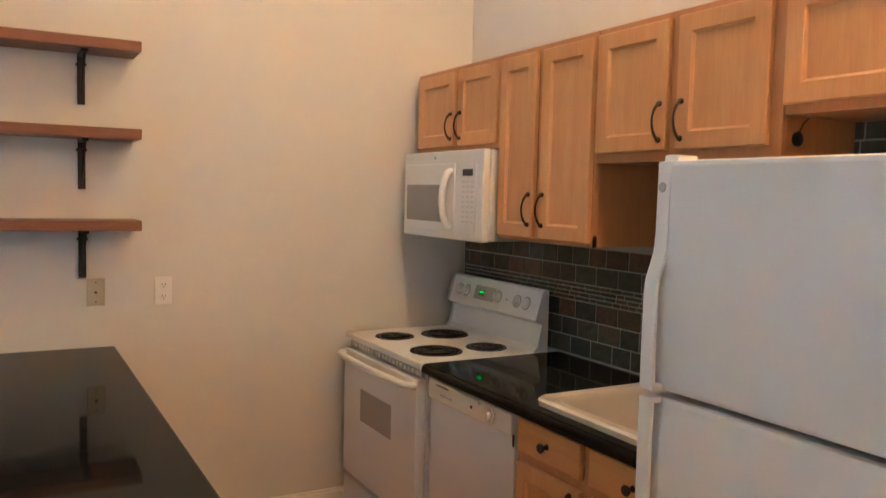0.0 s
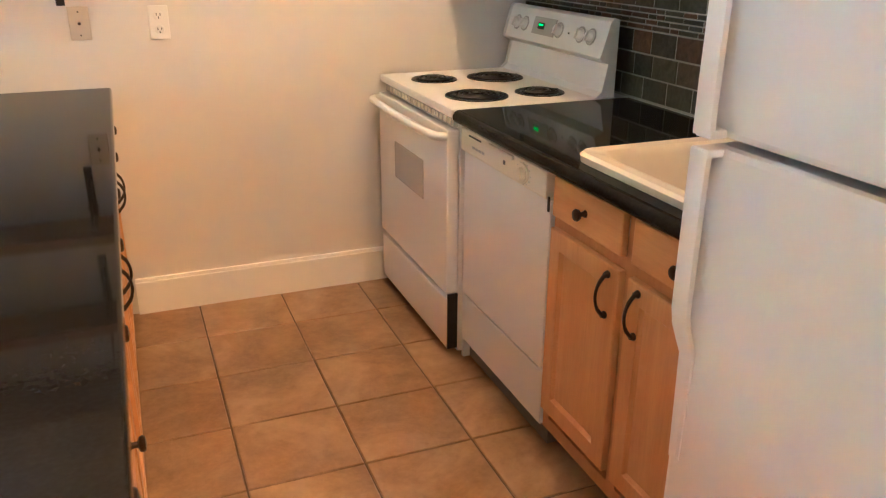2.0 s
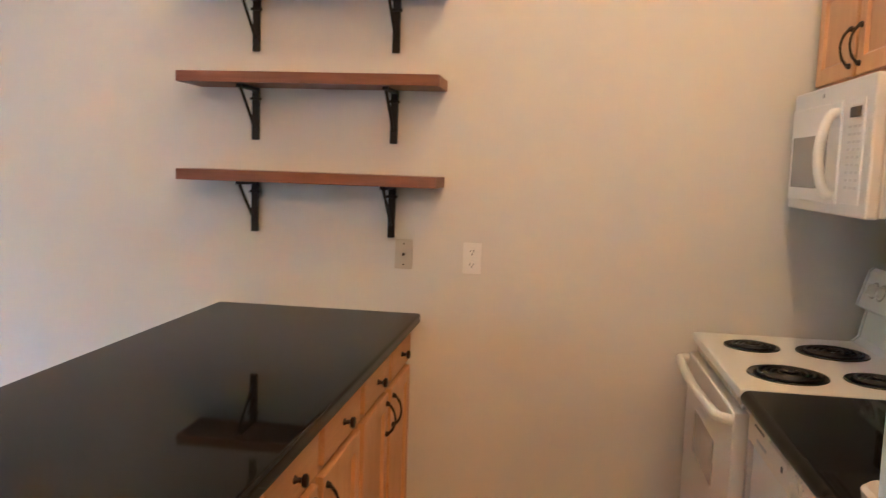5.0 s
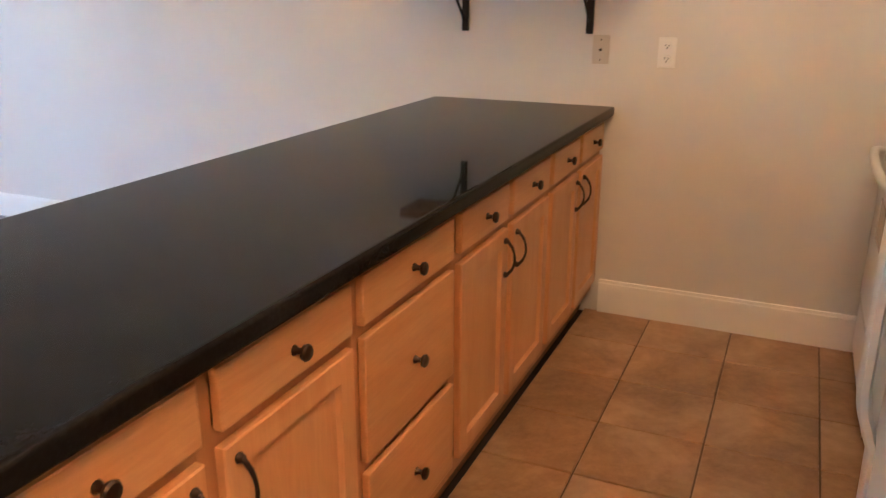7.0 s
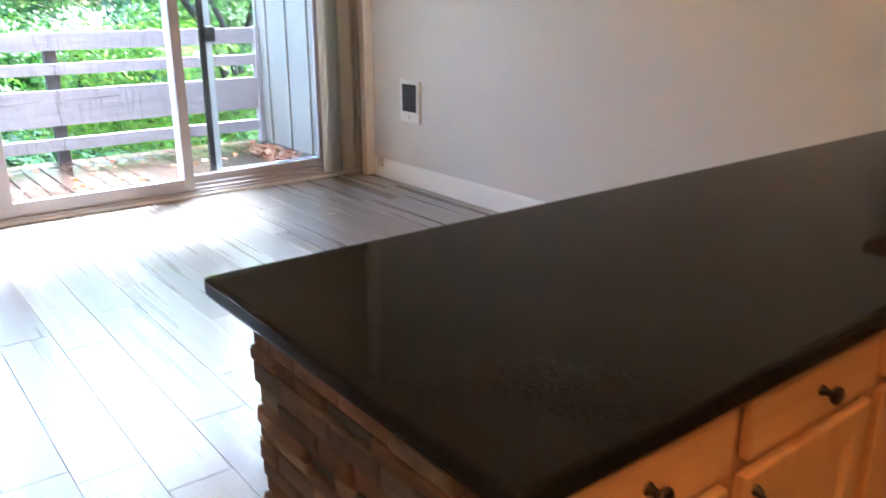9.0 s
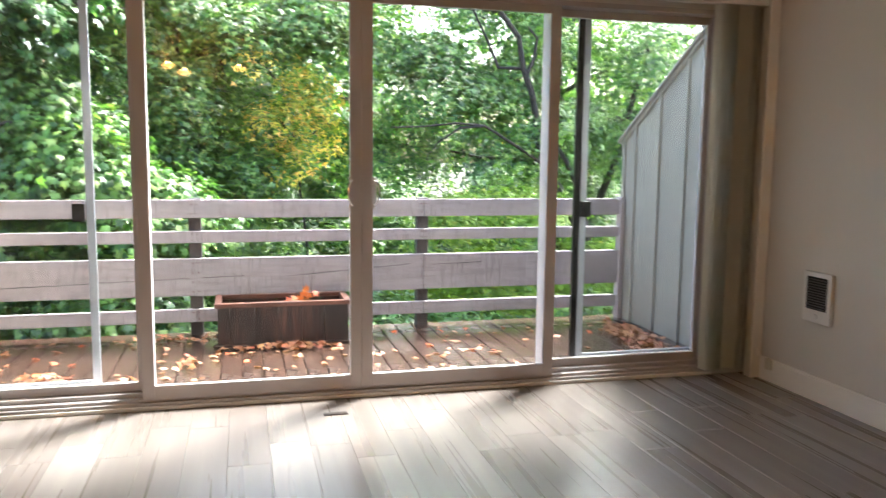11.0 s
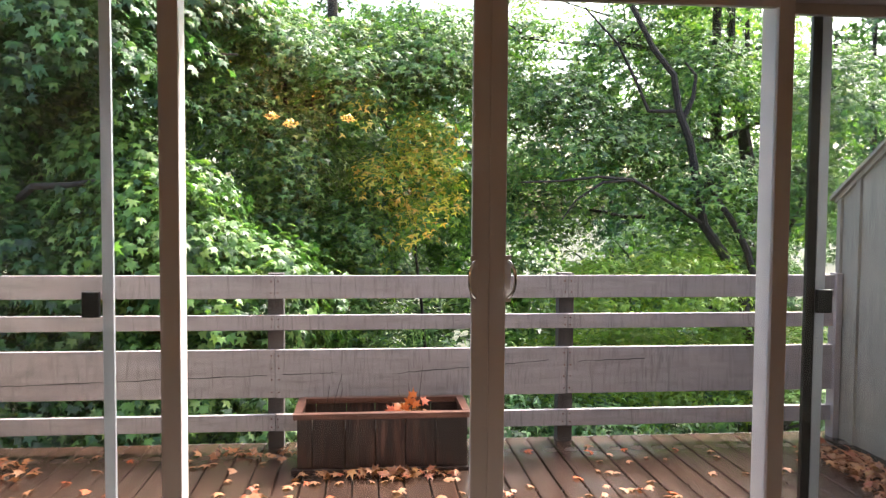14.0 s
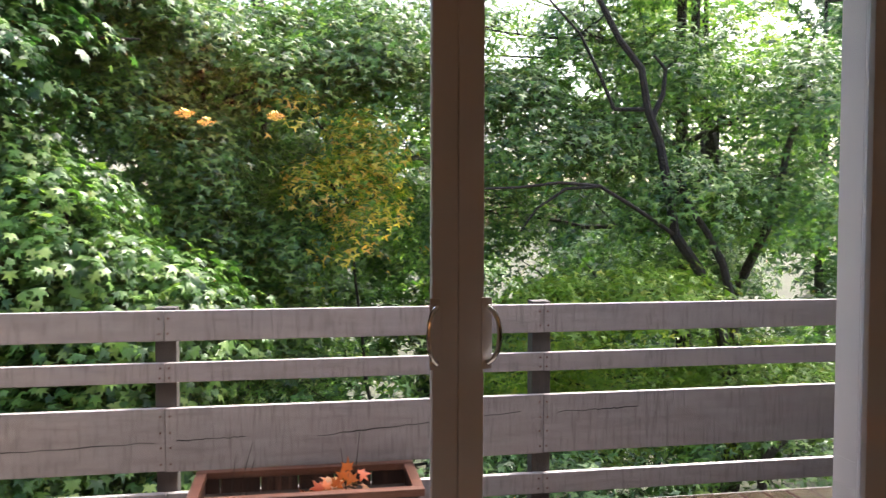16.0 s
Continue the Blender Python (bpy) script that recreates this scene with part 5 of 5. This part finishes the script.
tree("golden_maple", (-12.4, 1.9, -3.2), (-11.7, 1.3, 2.3), 0.035,
     [(-11.25, 1.45, 2.35, 0.30, 0.26, 0.36), (-11.3, 1.0, 2.0, 0.28, 0.24, 0.2), (-11.35, 1.2, 1.5, 0.3, 0.2, 0.22), (-11.3, 1.62, 1.8, 0.2, 0.16, 0.3), (-11.2, 0.75, 2.75, 0.15, 0.12, 0.12)],
     95, 34, 0.10, M_LEAF_GOLD, 4, "small maple turning yellow and orange", 0.02)
tree("maple_tree", (-12.6, 6.0, -3.2), (-11.4, 5.2, 5.8), 0.15,
     [(-10.9, 3.5, 2.35, 0.9, 1.0, 0.35), (-10.7, 4.8, 1.85, 0.8, 1.0, 0.4), (-11.2, 5.0, 3.3, 0.9, 0.8, 0.45), (-11.2, 3.9, 3.6, 0.6, 0.6, 0.3), (-11.0, 6.5, 3.0, 1.0, 0.9, 0.6), (-11.6, 5.0, 4.7, 1.1, 1.1, 0.5), (-10.9, 6.3, 1.8, 0.8, 0.8, 0.4),
      (-11.2, 2.6, 2.9, 0.6, 0.7, 0.35), (-11.0, 3.1, 2.9, 0.6, 0.7, 0.3), (-11.1, 2.7, 3.6, 0.6, 0.6, 0.25), (-11.2, 4.4, 2.6, 0.8, 0.8, 0.3), (-11.8, 2.9, 1.6, 0.7, 0.8, 0.6), (-12.0, 5.6, 0.9, 0.9, 1.1, 0.5)],
     1000, 40, 0.10, M_LEAF_MID, 5, "open green maple with dark leaning limbs and layered sprays", 0.045,
     [([(-11.5, 6.02, -3.1), (-12.0, 6.01, 2.12), (-12.0, 5.89, 2.77), (-12.0, 5.71, 3.33), (-12.0, 5.7, 5.2)], 0.12),
      ([(-10.8, 5.3, -3.1), (-10.5, 5.4, -1.5), (-10.2, 5.21, -0.13), (-10.2, 5.04, 0.71), (-10.2, 4.81, 1.07), (-10.2, 4.59, 1.36), (-10.2, 4.5, 1.83), (-10.2, 4.41, 2.3), (-10.2, 4.27, 2.64), (-10.2, 4.2, 3.05), (-10.2, 3.96, 3.33), (-10.2, 3.7, 3.8)], 0.075),
      ([(-10.8, 5.35, -3.1), (-10.4, 5.4, -1.5), (-10.2, 5.3, -0.13), (-10.2, 5.25, 0.59), (-10.2, 5.12, 1.06), (-10.2, 4.94, 1.39), (-10.2, 4.74, 1.66), (-10.3, 4.64, 1.95)], 0.068),
      ([(-10.2, 4.32, 2.56), (-10.2, 4.43, 2.79), (-10.2, 4.46, 3.05), (-10.2, 4.33, 3.19)], 0.035),
      ([(-10.2, 4.27, 2.64), (-10.3, 3.95, 2.65), (-10.3, 3.79, 3.0), (-10.3, 3.58, 3.4), (-10.3, 3.19, 3.79)], 0.026),
      ([(-10.2, 4.59, 1.36), (-9.9, 4.0, 1.65), (-9.9, 3.65, 1.85), (-9.9, 3.25, 1.88), (-9.9, 2.85, 1.83), (-9.9, 2.41, 1.81)], 0.024),
      ([(-9.9, 3.65, 1.85), (-9.9, 3.31, 1.82), (-9.9, 3.02, 1.63), (-9.9, 2.86, 1.41)], 0.02),
      ([(-11.6, 6.0, 0.5), (-10.8, 5.98, 1.41), (-10.8, 6.11, 1.79), (-10.8, 6.24, 2.37), (-10.8, 6.4, 2.81), (-10.8, 6.49, 3.58)], 0.06)])
tree("maple_tree", (-14.5, 7.3, -3.3), (-14.2, 7.0, 6.5), 0.10,
     [(-13.8, 3.4, 4.9, 1.4, 1.3, 0.9), (-13.8, 5.2, 5.0, 1.3, 1.3, 1.0), (-14.2, 7.0, 4.6, 1.4, 1.4, 1.2), (-14.0, 4.4, 6.2, 1.6, 1.8, 0.8), (-14.2, 2.7, 3.9, 1.2, 0.9, 1.0)],
     420, 30, 0.10, M_LEAF_LIME, 9, "thin light green maple with sky showing through", 0.035)
tree("lime_shrub", (-11.4, 4.2, -3.0), (-11.3, 4.1, 0.6), 0.06,
     [(-9.9, 3.2, 0.75, 0.5, 0.5, 0.22), (-9.9, 4.2, 0.82, 0.6, 0.8, 0.2), (-10.6, 3.9, -0.3, 0.9, 1.4, 0.5), (-10.4, 5.5, -0.1, 0.8, 0.9, 0.4)],
     520, 44, 0.085, M_LEAF_LIME, 6, "bright yellow-green shrub behind the railing")
tree("shrub", (-9.6, 1.8, -3.0), (-9.5, 1.8, -0.8), 0.06,
     [(-9.3, 1.5, -0.6, 0.9, 1.5, 0.7), (-9.1, 0.2, -1.0, 0.8, 1.4, 0.7), (-9.3, 3.1, -1.0, 0.8, 1.3, 0.7), (-9.3, -1.6, -1.3, 0.9, 1.5, 0.7)],
     420, 40, 0.11, M_LEAF_DARK, 7, "low dark green shrubs under the balcony")
tree("shrub", (-9.6, 5.3, -3.0), (-9.5, 5.2, -0.8), 0.06,
     [(-9.6, 5.2, -0.9, 0.9, 1.3, 0.7), (-10.5, 6.8, -0.2, 0.9, 1.0, 0.7)],
     150, 36, 0.12, M_LEAF_MID, 8, "low green shrubs at the end of the balcony")
rnd = random.Random(21)
for k, (x, y, h) in enumerate(((-19, -8, 7.5), (-18, -3.5, 6.8), (-20, 0.5, 6.8), (-17.5, 3.2, 4.4), (-22, 7.2, 4.4), (-16.5, 0.8, 5.2), (-16.0, -1.8, 5.6), (-17, 8.8, 7.0), (-19, 12.5, 9.0), (-30, -2, 12), (-31, 5, 8.0), (-30, 12, 9.0), (-28, 19, 11), (-26, -11, 12), (-15.5, 7.0, 3.3), (-16, 5.2, 1.6))):
    w = 2.0 if x > -25 else 3.4
    lobes = [(x + 0.5 + rnd.uniform(-0.8, 0.8), y + rnd.uniform(-1, 1) * w * 0.6, -2.2 + (h + 1.2) * f, w * 0.7, w * 0.8, (h + 2) * 0.14) for f in (0.12, 0.3, 0.5, 0.68, 0.86)]
    tree("woodland_tree", (x, y, -5.0), (x, y, -2.2 + (h + 1.2) * 0.85), 0.16 if x < -17 else 0.09, lobes, 360 if x > -25 else 230, 34, 0.19 if x > -25 else 0.36, (M_LEAF_DARK, M_LEAF_MID)[k % 2 if k < 14 else 1], 30 + k, "distant dense green woodland tree", 0.05)

# ---- fallen leaves ----


def litter(name, areas, count, seed, label, material=None, flat=0.02, origin=(0, 0, 0), size=0.075):
    r = np.random.RandomState(seed)
    A = np.array(areas, float)
    w = A[:, 5]
    pick = r.choice(len(A), count, p=w / w.sum())
    g = r.normal(size=(count, 2)) * 0.5
    pos = np.zeros((count, 3))
    pos[:, 0] = A[pick, 0] + g[:, 0] * A[pick, 2]
    pos[:, 1] = A[pick, 1] + g[:, 1] * A[pick, 3]
    pos[:, 2] = A[pick, 4] + 0.012 + flat * r.rand(count) * np.exp(-(g ** 2).sum(1))
    nor = np.array([0, 0, 1.0]) + r.normal(scale=0.38, size=(count, 3))
    head = r.normal(size=(count, 3))
    me = leaf_mesh(name, pos, nor, head, size * (0.6 + 0.7 * r.rand(count)), material or M_LEAF_FALLEN)
    ob = new(name, me)
    ORIGIN[ob.name] = Vector((0, 0, 0))
    return tagged(ob, label, "fallen leaves", kind="stuff")


litter("leaf_pile", [(-5.7, -1.50, 0.5, 0.2, DZ, 3), (-5.2, -1.45, 0.4, 0.3, DZ, 3), (-6.2, -1.45, 0.2, 0.2, DZ, 1), (-5.35, -0.75, 0.16, 0.14, DZ, 0.35), (-5.1, -0.2, 0.1, 0.14, DZ, 0.2), (-5.6, 0.15, 0.14, 0.1, DZ, 0.2)], 760, 1, "heap of pale brown maple leaves against the side screen", flat=0.07)
litter("leaf_pile", [(-5.9, 3.72, 0.45, 0.16, DZ, 3), (-5.4, 3.66, 0.4, 0.16, DZ, 2)], 320, 2, "heap of orange and brown maple leaves against the side screen", flat=0.05)
litter("leaf_pile", [(-6.00, 0.85, 0.05, 0.42, DZ, 3), (-6.45, 0.0, 0.05, 0.3, DZ, 0.8), (-5.98, 0.95, 0.05, 0.25, DZ, 1)], 130, 3, "row of fallen maple leaves along the planter box", flat=0.04)
litter("leaf_heap_in_planter", [(-6.28, 0.98, 0.10, 0.16, PT - 0.06, 1)], 60, 4, "dry maple leaves lying in the planter box", flat=0.09)
r4 = np.random.RandomState(9)
pos = np.array([(-6.20, 0.98, 0.315), (-6.22, 1.01, 0.345), (-6.21, 1.05, 0.330), (-6.20, 1.09, 0.360), (-6.22, 0.93, 0.300), (-6.22, 1.03, 0.385), (-6.2, 0.90, 0.30)])
me = leaf_mesh("red_leaf", pos, np.array([1.0, 0, 0.3]) + r4.normal(scale=0.3, size=(7, 3)), np.array([0, 0, 1.0]) + r4.normal(scale=0.3, size=(7, 3)), np.full(7, 0.085), M_LEAF_RED)
ob = tagged(new("red_seedling", me), "small seedling with red leaves in the planter box", "plant", kind="stuff")
LEAF_MESHES = []
for k in range(6):
    rr = np.random.RandomState(50 + k)
    LEAF_MESHES.append(leaf_mesh("fallen_leaf", np.zeros((1, 3)), np.array([[rr.normal() * 0.2, rr.normal() * 0.2, 1.0]]), rr.normal(size=(1, 3)) * np.array([1, 1, 0]), np.array([1.0]), M_LEAF_FALLEN if k else M_LEAF_RED))
rnd = random.Random(8)
for k in range(190):
    ob = new("fallen_leaf", LEAF_MESHES[k % 6])
    ob.location = (rnd.uniform(-6.5, -4.85), rnd.uniform(-1.7, 3.9), DZ + 0.010)
    if PX0 - 0.05 < ob.location.x < PX1 + 0.06 and PY0 - 0.05 < ob.location.y < PY1 + 0.05:
        ob.location.x = -5.9
    ob.rotation_euler = (0, 0, rnd.uniform(0, 6.28))
    ob.scale = (rnd.uniform(0.05, 0.10),) * 3
    tagged(ob, "wet fallen maple leaf lying on the deck", "leaf", "leaves scattered on the deck")


# ---- pieces laid side by side ----
CACHE = {}


def piece(name, x0, x1, y0, y1, z0, z1, bevel, material, parent, face="z"):
    """A bevelled slab; pieces of one size share a mesh."""
    key = (name, round(x1 - x0, 3), round(y1 - y0, 3), round(z1 - z0, 3), material.name)
    if key not in CACHE:
        dx, dy, dz = (x1 - x0) / 2, (y1 - y0) / 2, (z1 - z0) / 2
        b = bevel
        if face == "z":
            low = [(-dx, -dy, -dz), (dx, -dy, -dz), (dx, dy, -dz), (-dx, dy, -dz)]
            mid = [(x, y, dz - b) for x, y, _ in low]
            top = [(x - math.copysign(b, x), y - math.copysign(b, y), dz) for x, y, _ in low]
        elif face == "-x":
            low = [(dx, -dy, -dz), (dx, dy, -dz), (dx, dy, dz), (dx, -dy, dz)]
            mid = [(-dx + b, y, z) for _, y, z in low]
            top = [(-dx, y - math.copysign(b, y), z - math.copysign(b, z)) for _, y, z in low]
        else:
            low = [(-dx, dy, -dz), (dx, dy, -dz), (dx, dy, dz), (-dx, dy, dz)]
            mid = [(x, -dy + b, z) for x, _, z in low]
            top = [(x - math.copysign(b, x), -dy, z - math.copysign(b, z)) for x, _, z in low]
        bm = bmesh.new()
        R = [[bm.verts.new(p) for p in ring] for ring in (low, mid, top)]
        for a, c in zip(R, R[1:]):
            for k in range(4):
                bm.faces.new((a[k], a[(k + 1) % 4], c[(k + 1) % 4], c[k]))
        bm.faces.new(R[0][::-1])
        bm.faces.new(R[2])
        bmesh.ops.recalc_face_normals(bm, faces=bm.faces)
        me = bpy.data.meshes.new(name)
        bm.to_mesh(me)
        bm.free()
        me.materials.append(material)
        CACHE[key] = me
    ob = new(name, CACHE[key])
    ob.parent = parent
    ob.location = Vector(((x0 + x1) / 2, (y0 + y1) / 2, (z0 + z1) / 2)) - ORIGIN[parent.name]
    return ob


# deck boards
y = DYS
while y < DYN - 0.05:
    w = min(0.137, DYN - y)
    piece("deck_board", DX0, DX1, y, y + w, DZ - 0.036, DZ + rnd.uniform(-0.0015, 0.0015), 0.005, M_DECK, deck)
    y += 0.145

# slate splashback
SP = EAST - 0.012
structure("splashback", boxes((SP, EAST - 0.0005, 0.95, NORTH - 0.001, CT, 1.83)), M_GROUT, "grey grout of the slate splashback")
SPLASH = bpy.data.objects["splashback"]
rnd = random.Random(14)
z = CT + 0.008
bands = []
for k in range(3):
    bands.append((z, 0.071, "tile"))
    z += 0.076
for k in range(4):
    bands.append((z, 0.014, "strip"))
    z += 0.018
while z < 1.80:
    bands.append((z, 0.071, "tile"))
    z += 0.076
for i, (z, h, kind) in enumerate(bands):
    y = 1.0 + (0.062 if i % 2 else 0.0)
    end = NORTH - 0.004 if z < 1.36 else 2.53
    while y < end - 0.02:
        w = rnd.choice((0.10, 0.125, 0.125)) if kind == "tile" else rnd.choice((0.04, 0.06, 0.09))
        a, b = y, min(y + w, end)
        out = rnd.uniform(0.0, 0.002)
        piece("slate_tile" if kind == "tile" else "slate_strip", SP - 0.0022 - out, SP + 0.004, a, b, z, z + h, 0.002, M_SLATE, SPLASH, "-x")
        y += w + 0.005

# ledger stones
rnd = random.Random(17)
z = 0.0
while z < 0.865:
    h = rnd.choice((0.026, 0.034, 0.044))
    if z + h > 0.86:
        h = 0.870 - z
    x = -0.225
    while x < 0.372:
        w = rnd.choice((0.06, 0.09, 0.13, 0.17))
        b = min(x + w, 0.376)
        if 0.376 - b < 0.04:
            b = 0.376
        piece("ledger_stone", x, b - 0.002, 0.955 + rnd.choice((0.0, 0.004, 0.008, 0.013)) , 0.9755, z + 0.001, z + h - 0.001, 0.004, M_STONE, core, "-y")
        x = b
    y = 0.978
    while y < 3.90:
        w = rnd.choice((0.25, 0.32, 0.4, 0.5))
        b = min(y + w, 3.915)
        out = rnd.choice((0.0, 0.004, 0.008, 0.014))
        piece("ledger_stone", -0.232 - out, -0.2155, y, b - 0.002, z + 0.001, z + h - 0.001, 0.004, M_STONE, core, "-x")
        y = b
    z += h

# floor tiles
for i in range(-2, 4):
    x0 = 0.993 + 0.3385 * i
    for j in range(-14, 2):
        y0 = 3.287 + 0.325 * j
        a, b = max(x0 + 0.003, 0.362), min(x0 + 0.3355, EAST - 0.002)
        c, d = max(y0 + 0.003, -1.198), min(y0 + 0.322, NORTH - 0.001)
        if b - a > 0.03 and d - c > 0.03:
            piece("floor_tile", a, b, c, d, -0.004, 0.001 + 0.0004 * ((i * 7 + j * 3) % 3), 0.0025, M_TILE, TILED)
structure("trim", boxes((0.322, 0.3585, -1.2, 0.953, -0.012, 0.005), bevel=0.002), M_MAPLE_FR, "wooden strip between planks and tiles")

# planks
rnd = random.Random(23)
y = 0.447 - 0.203 * 14
while y < NORTH - 0.01:
    b = min(y + 0.203, NORTH)
    x = WEST + 0.003
    first = True
    while x < 0.32:
        w = 1.22 if not first else rnd.uniform(0.3, 1.22)
        first = False
        e = min(x + w, 0.320)
        if y < -1.2 and e >= 0.32:
            e = min(x + w, EAST)
        if e - x > 0.02:
            piece("floor_plank", x, e - 0.0015, y + 0.0004, b - 0.0004, -0.012, 0.0, 0.0010, M_PLANK, FLOOR)
        x = e
        if y < -1.2 and x >= 0.32:
            if x < EAST - 0.05:
                piece("floor_plank", x, EAST - 0.001, y + 0.0004, b - 0.0004, -0.012, 0.0, 0.0010, M_PLANK, FLOOR)
            break
    y += 0.203
